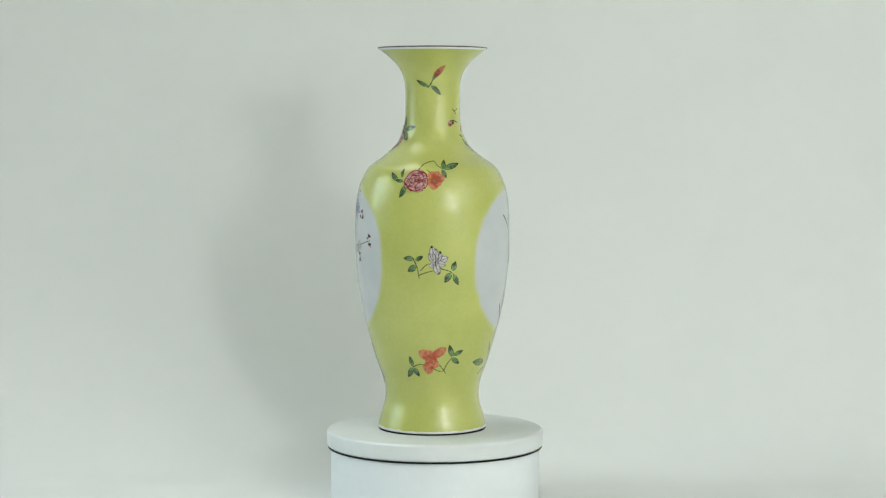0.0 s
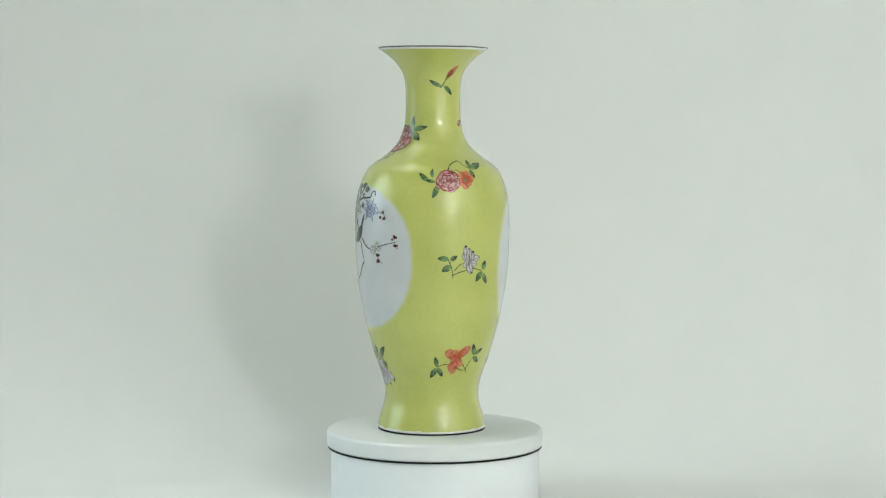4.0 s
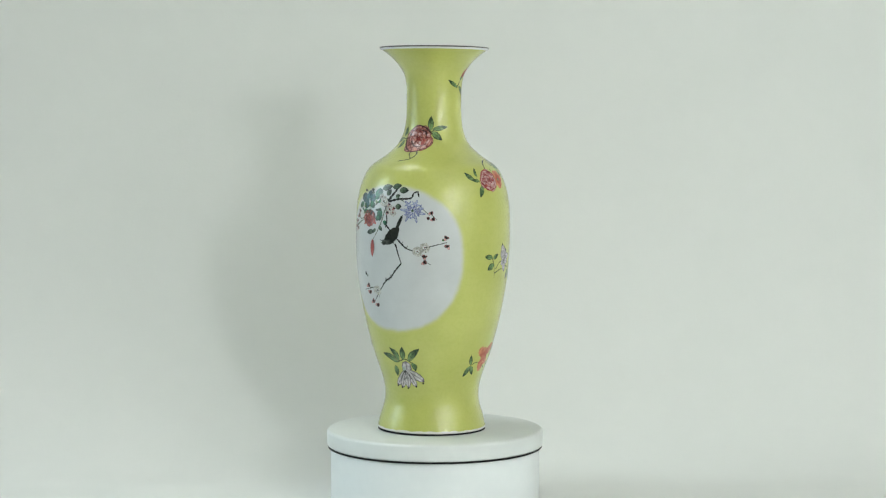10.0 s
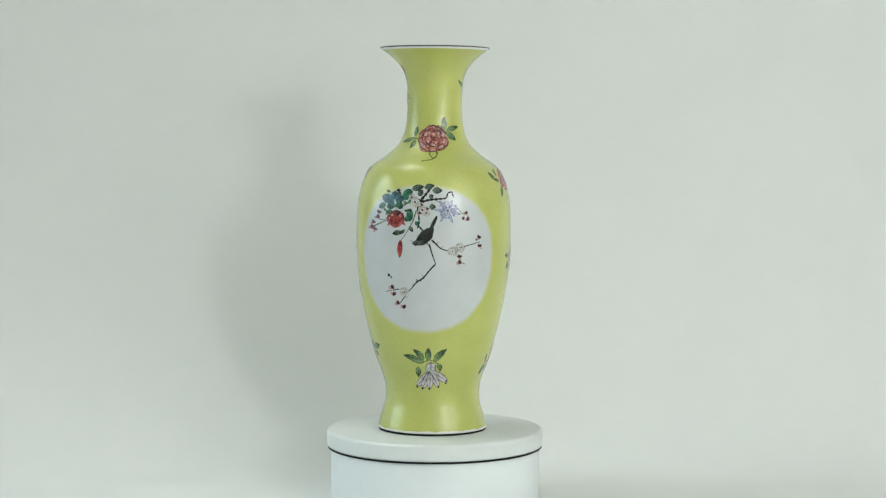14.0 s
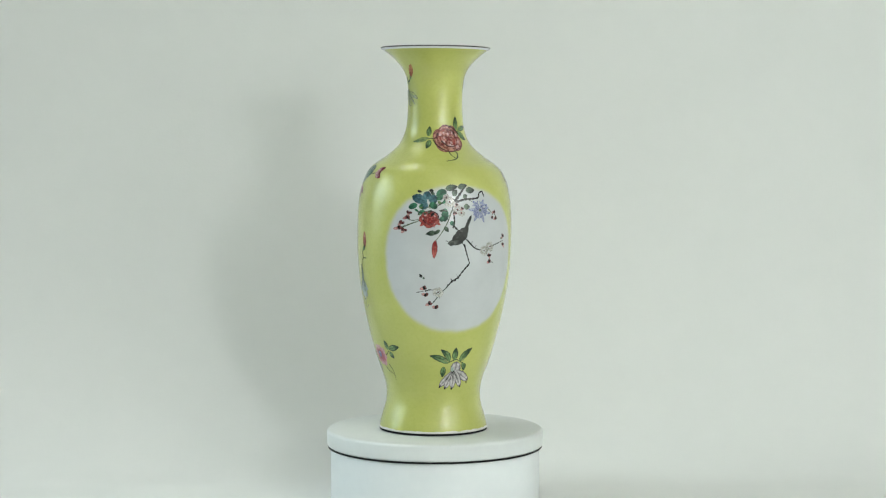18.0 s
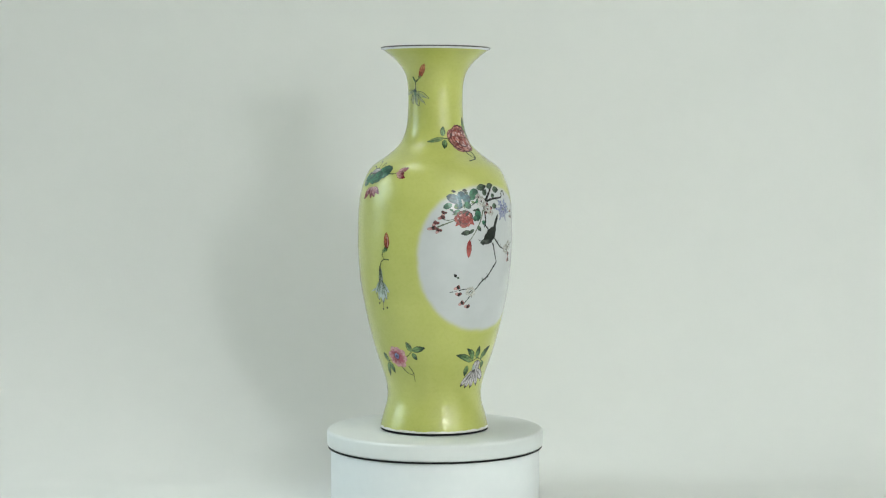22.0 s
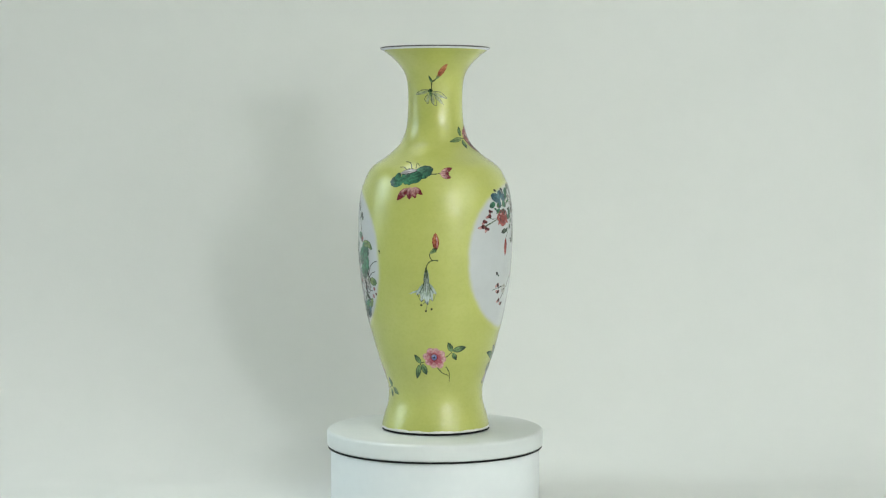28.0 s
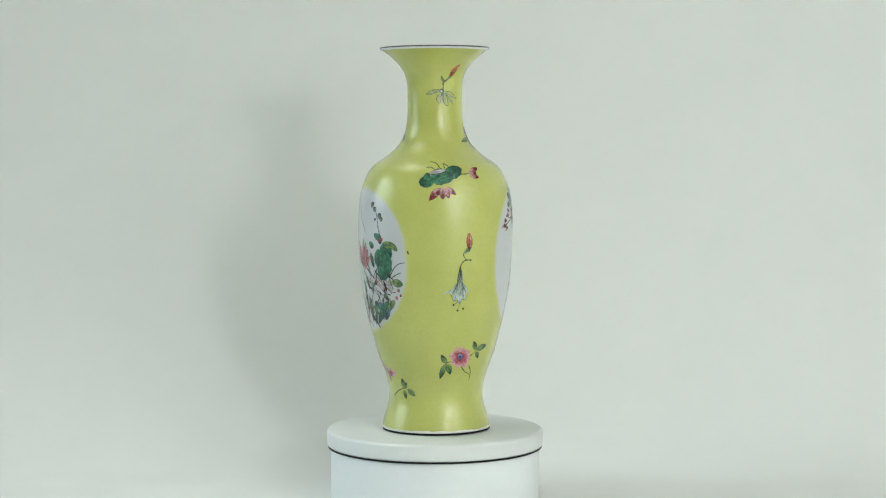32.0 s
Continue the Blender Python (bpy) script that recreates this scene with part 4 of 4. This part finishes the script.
datura.leaf(GREY_PETAL, -4.2, -10.5, -9.2, -31.4, 7.4, 0.1)
datura.leaf(GREY_PETAL, -2.2, -10.5, 3.2, -30.4, 7.4, -0.1)
datura.leaf(GREY_PETAL, -3.2, -9.0, -2.4, -34.6, 8.2)
datura.petal(GREY_PETAL, -2.9, 3.2, -3.3, -22.0, 6.2, 0.35)
datura.stem(0.95, (-3.6, 4.0), (-4.9, -5.4), (-6.6, -15.0), (-10.6, -22.4), mat=STEM)
datura.stem(0.95, (-2.7, 3.6), (-1.6, -6.2), (0.2, -15.2), (4.2, -21.8), mat=STEM)
datura.stem(0.75, (-3.3, 3.0), (-3.6, -9.5), (-4.2, -20.6), mat=STEM)
datura.stem(0.6, (-3.0, 0.0), (-2.3, -12.4), (-1.6, -25.0), mat=FAINT)
datura.stem(0.6, (-4.4, -8.0), (-6.0, -18.0), (-7.4, -28.0), mat=FAINT)
datura.stem(0.6, (-2.2, -10.0), (0.2, -20.0), (1.8, -27.6), mat=FAINT)
datura.stem(0.6, (-13.0, -22.6), (-9.2, -30.6), (-5.8, -29.2), (-2.4, -34.0), (0.6, -28.6), (3.6, -30.0), (6.8, -22.6), mat=FAINT)
datura.bud(TWIG, -9.1, -34.8, 1.2)
datura.bud(TWIG, -4.2, -40.7, 1.2)
datura.bud(TWIG, 2, -38.9, 1.2)
datura.stem(0.6, (-4.8, -31.3), (-8.5, -34.8), mat=FAINT)
datura.stem(0.6, (-2.3, -31.3), (-3.6, -40.1), mat=FAINT)
datura.done()

anemone = Spray("painted_anemone_spray", -265.4, 0.0801, "magenta pink blossom with blue heart and green leaves painted above the foot")
anemone.stem(1.1, (-16.1, -6.7), (-14.7, -4.2), (-9.9, -3))
anemone.stem(1.1, (8.9, 0.4), (12.8, 3.3), (17.1, 7.3))
anemone.stem(1.1, (2.2, -9.2), (7.7, -14.8), (15.6, -18.1))
anemone.stem(1.1, (11.5, -8.2), (15.9, -15.7), (16.6, -24.9))
anemone.leaf(LEAF, -15.4, -4.9, -21.3, 4.7, 5.4)
anemone.leaf(LEAF, -16.7, -6.1, -21.9, -21.5, 6)
anemone.leaf(LEAF, -14.2, -5.4, -9.7, -17, 6.6)
anemone.leaf(LEAF, 16.6, 7.3, 12, 17.7, 5.4)
anemone.leaf(LEAF, 17, 8.5, 31.1, 11.9, 6.6)
anemone.leaf(LEAF, 17.3, 6.1, 22.2, -1.4, 4.8)
anemone.petal(MAGENTA, 1.7, 1.2, 11.2, -1.4, 8.6, 0.75)
anemone.petal(MAGENTA, 1.1, -0.5, 7.3, -9.6, 8.6, 0.75)
anemone.petal(MAGENTA, -0.5, -1.2, -2.5, -9.8, 8.6, 0.75)
anemone.petal(MAGENTA, -2.2, -0.5, -10.4, -4.5, 8.6, 0.75)
anemone.petal(MAGENTA, -2.9, 1.2, -12.8, 3.6, 8.6, 0.75)
anemone.petal(MAGENTA, -2.3, 2.9, -6.4, 11.6, 8.6, 0.75)
anemone.petal(MAGENTA, -0.7, 3.6, 1.3, 11.6, 8.6, 0.75)
anemone.petal(MAGENTA, 1, 2.9, 9.5, 6.9, 8.6, 0.75)
anemone.bud(RED, -1.2, 1.8, 4.5)
anemone.bud(VIOLET, -1.2, 1.8, 3.3)
anemone.bud(TWIG, -1.2, 1.8, 1.2)
anemone.done()

sprig_d = Spray("painted_blossom_sprig", -332.5, 0.0463, "mauve blossom and green leaves painted low on the belly")
sprig_d.stem(1.2, (-16.4, -8.2), (-8.1, -2.5), (1.9, 1.4))
sprig_d.leaf(LEAF, 1.8, 0.8, 0.5, 11.6, 5.4)
sprig_d.leaf(LEAF, 1.6, 0.1, 5.5, 7.7, 4.2)
sprig_d.leaf(LEAF, 0.7, -1.1, 3.5, -10.4, 4.8)
sprig_d.leaf(PALE_LEAF, 5.4, 0.4, 14.8, -6.7, 6)
sprig_d.petal(MAGENTA, -16.7, 14, -23.3, 22.9, 5.4)
sprig_d.petal(MAGENTA, -17.6, 12.7, -6.1, 17.6, 5.4)
sprig_d.petal(MAGENTA, -16.7, 14, -10.2, 22.1, 4.2)
sprig_d.petal(MAGENTA, -19.1, 12.5, -19.2, 5.3, 4.8)
sprig_d.leaf(PLUM, -24.1, 11.9, -26.2, 28.6, 2.4)
sprig_d.bud(VIOLET, -19.1, 12.5, 2)
sprig_d.done()

neck_d = Spray("painted_neck_sprig", -4.0, 0.3061, "dark leaf sprig painted at the neck")
neck_d.leaf(LEAF, 5.5, -4.1, -1.9, 5.3, 3.6)
neck_d.leaf(LEAF, -1.9, -1.8, -1.4, -10, 3)
neck_d.stem(1.3, (1.2, 0.6), (-2.8, -5.3), (1.2, -12.3))
neck_d.done()

pond = Spray("painted_lotus_pond", -331.2, 0.1791, "teal lotus leaves, pink lotus and reeds painted on the white panel")
pond.stem(1.3, (-4.6, 27.1), (-7.8, 37.4), (-10, 48.9), (-14.1, 55.8))
pond.stem(0.96, (-47.5, 61.9), (-41.1, 45), (-29.0, 29.2))
pond.stem(1.2, (6.2, -15.5), (12, -6), (18.4, -0.6), (25.5, 0.8))
pond.stem(1.1, (9.2, -15.4), (15.1, -11.7), (20.6, -9.8))
pond.stem(1.8, (-30.7, -6.7), (-19.9, -14.4), (-9.1, -21.4))
pond.stem(1.8, (-7.1, -26), (-0.3, -31.5), (5.8, -33))
pond.stem(1.4, (-28.6, -26.6), (-14.3, -29.3), (-4.3, -34.7))
pond.stem(1.2, (-37.9, -22.5), (-39, -40.4), (-43.9, -58.6))
pond.stem(1.3, (-14.9, -8.2), (-6.7, -16), (3.9, -24.9))
pond.bud(GREY_LEAF, -17.3, 59.2, 3.3, 20)
pond.bud(GREY_LEAF, -13.1, 54.6, 3, -30)
pond.bud(GREY_LEAF, -5.7, 47.9, 3.3, 30)
pond.bud(GREY_LEAF, -3, 44.5, 2.7, -20)
pond.bud(GREY_LEAF, -12.4, 44.2, 1.8, 90)
pond.petal(TEAL, -14.3, 29.1, -2.2, 23.7, 7.8)
pond.petal(TEAL, -22.8, 20.6, -14.7, 15.1, 7.2)
pond.bud(PLUM, -4.6, 21.9, 3)
pond.bud(RED, -2.2, 23.7, 1.8)
pond.petal(PALE_LEAF, -2.4, 19.1, 16.3, 17.3, 8.4, 0.5)
pond.petal(PALE_LEAF, 9.5, 19.4, 17.5, 12.7, 5.4)
pond.petal(TEAL, -0.7, 20.3, 6.1, 2, 18, 0.7)
pond.petal(TEAL, -7.6, 14.2, -7.2, -5.5, 14, 0.7)
pond.petal(TEAL, 6.4, 10.1, -5.3, -19.5, 20, 0.6)
pond.petal(TEAL, -6.9, -3.2, -1.8, -18.1, 12, 0.5)
pond.petal(GREY_LEAF, -20.3, 10.2, -15.5, -5.9, 6, 0.5)
pond.petal(DUSK_PINK, -38.2, -6, -50.9, 21.1, 7, 0.4)
pond.petal(DUSK_PINK, -36.8, -7.1, -35.7, 24.7, 7, 0.4)
pond.petal(DUSK_PINK, -33.6, -6.9, -25.6, 13.5, 7, 0.4)
pond.petal(DUSK_PINK, -39.7, -4.9, -50.6, 8.7, 6.2, 0.4)
pond.leaf(WHITE_PETAL, -17.6, -13.1, -0.1, -29.8, 7.2)
pond.leaf(WHITE_PETAL, -5.2, -18.3, 11.1, -26.9, 7.2)
pond.leaf(WHITE_PETAL, -26.1, -15.9, -11.7, -35.1, 6)
pond.leaf(WHITE_PETAL, 6.2, -15.5, 7.5, -31.8, 5.4)
pond.petal(PALE_LEAF, 8.9, -18.9, 22.4, -21.9, 9, 0.6)
pond.bud(DUSK_PINK, 16.6, -27.9, 2.1)
pond.bud(PLUM, 18.9, -33.1, 1.6)
pond.bud(DUSK_PINK, 13.7, -35.6, 2.1)
pond.bud(PALE_LEAF, 8.5, -41.1, 3)
pond.petal(BLUE_TEAL, -13, -41, -5.7, -57.2, 12, 0.6)
pond.petal(TEAL, 1.7, -39.1, -21.2, -64.1, 9.6, 0.5)
pond.leaf(LEAF, 7.9, -40, -7.3, -56.1, 6.6)
pond.petal(GREY_LEAF, -31.6, -35.1, -33.2, -65, 7.8, 0.5)
pond.petal(GREY_LEAF, -39.7, -34.5, -41.5, -56, 6, 0.5)
pond.bud(WHITE_PETAL, -38.5, -67.2, 2.4)
pond.bud(PLUM, -14.7, -21.1, 2.4)
pond.bud(TEAL, -18.2, -44.9, 4.8)
pond.stem(1.1, (-37.5, -9.5), (-30.6, -18.5), (-19.6, -24.9))
pond.stem(1.1, (-25.5, -19.4), (-17, -22.4), (-5.8, -23.6))
pond.stem(1.1, (-15.1, -32.9), (-10.7, -39.7), (-15.1, -49.4))
pond.stem(1.1, (-26.2, -39.5), (-27.5, -50.2), (-24.7, -60.8))
pond.stem(1.1, (0.9, -23.3), (4.9, -28.9), (13.6, -30.4))
pond.stem(1.1, (-44.4, -27.7), (-42.6, -39.5), (-46.8, -51.7))
pond.stem(1.1, (3.7, -36.6), (-1.2, -46.3), (-13.9, -57.7))
pond.stem(1.1, (-7.8, -3.2), (-15.4, -11.8), (-20.7, -19.1))
pond.stem(1.1, (-36.3, -46.1), (-35.2, -57.9), (-34, -66.2))
pond.stem(1.1, (-49.1, -5.5), (-41, -20.4), (-39.7, -34.5))
pond.petal(TEAL, -25.6, -45.4, -16.9, -54.3, 6.6, 0.4)
pond.petal(BLUE_TEAL, 2.2, -46.7, -6.4, -59.6, 7.2, 0.4)
pond.petal(PALE_LEAF, 11.2, -37.5, 3.6, -48.4, 5.4, 0.4)
pond.petal(TEAL, -20.7, -52.2, -27.4, -65.7, 6, 0.4)
pond.petal(GREY_LEAF, -32.4, -13.9, -28, -29, 4.8, 0.4)
pond.petal(GREY_LEAF, -3.8, -32.3, 3.4, -39, 5.4, 0.4)
pond.petal(GREY_LEAF, -54.9, -57.1, -41.3, -65.6, 4.2, 0.4)
pond.petal(DUSK_PINK, -39.7, -4.9, -43.8, 17.3, 5, 0.5)
pond.petal(DUSK_PINK, -30.1, -4.4, -30.1, 20.3, 5.8, 0.5)
pond.petal(DUSK_PINK, -34, -8.1, -21.6, 6.6, 5, 0.5)
pond.bud(PLUM, -20.6, -28.5, 1.8)
pond.bud(ROSE, -12.7, -19.8, 2.4)
pond.bud(PLUM, -1.3, -27.5, 1.6)
pond.stem(1.6, (-75, 48.5), (-65.4, 39.8), (-53.3, 24.9))
pond.stem(1.2, (-55.1, 49.9), (-63.1, 40.9))
pond.petal(ROSE, -61.7, -31.4, -52.6, -44.2, 3)
pond.leaf(LEAF, -59.9, -41.1, -45.3, -60.5, 3.6)
pond.leaf(GREY_LEAF, -69.9, -43.8, -56.2, -63, 3)
pond.leaf(LEAF, -53.6, -54.9, -57.3, -69.5, 3)
brush = random.Random(5)
for k in range(26):  # dark reeds and stones brushed in loosely under the lotus
    u0, v0 = -46 + 52 * brush.random(), -12 - 48 * brush.random()
    u1, v1 = u0 + brush.uniform(-9, 9), v0 - brush.uniform(5, 13)
    if abs(u1 + 27) < 38 * (1 - ((v1 + 18) / 62) ** 2) ** 0.5:
        pond.leaf((TEAL, GREY_LEAF, LEAF, TWIG)[k % 4], u0, v0, u1, v1, brush.uniform(1.4, 3.6), brush.uniform(-0.3, 0.3))
for u0, v0, u1, v1 in ((-44, 8, -38, -14), (-30, 2, -22, -16), (-12, -8, -16, -24), (4, -12, 12, -20), (-34, -20, -20, -34), (-8, -30, -18, -44)):
    pond.stem(1.5, (u0, v0), ((u0 + u1) / 2 + 1.5, (v0 + v1) / 2), (u1, v1), mat=TWIG)
pond.done(TWIG)

bee_b = Spray("painted_bee", -310.5, 0.1903, "tiny dark bee painted at the panel edge")
bee_b.stem(1.2, (-0.6, 1.7), (1.2, -1.7))
bee_b.bud(TWIG, 0, 0, 1.1, 30)
bee_b.done(TWIG)


# ---- what turns ----
TURN = 6.2553                       # degrees a second, anticlockwise from above
OFF = Vector((-0.00192, 0.00170, -0.00036))
LEAN = Vector((0.00151, -0.00764, 0))


def vase_pose(t):
    """The vase stands a little off the platter's centre and leans a little, and turns with it."""
    spin = Matrix.Rotation(radians(TURN * t), 4, "Z")
    tip = Matrix.Rotation(LEAN.length, 4, Vector((-LEAN.y, LEAN.x, 0)))
    return spin @ Matrix.Translation(OFF) @ tip


def motions():
    walk(vase, [(float(t), vase_pose(t)) for t in range(33)])
    walk(platter, [(float(t), pose(0, 0, 0, 0, 0, TURN * t)) for t in range(33)])


motions()
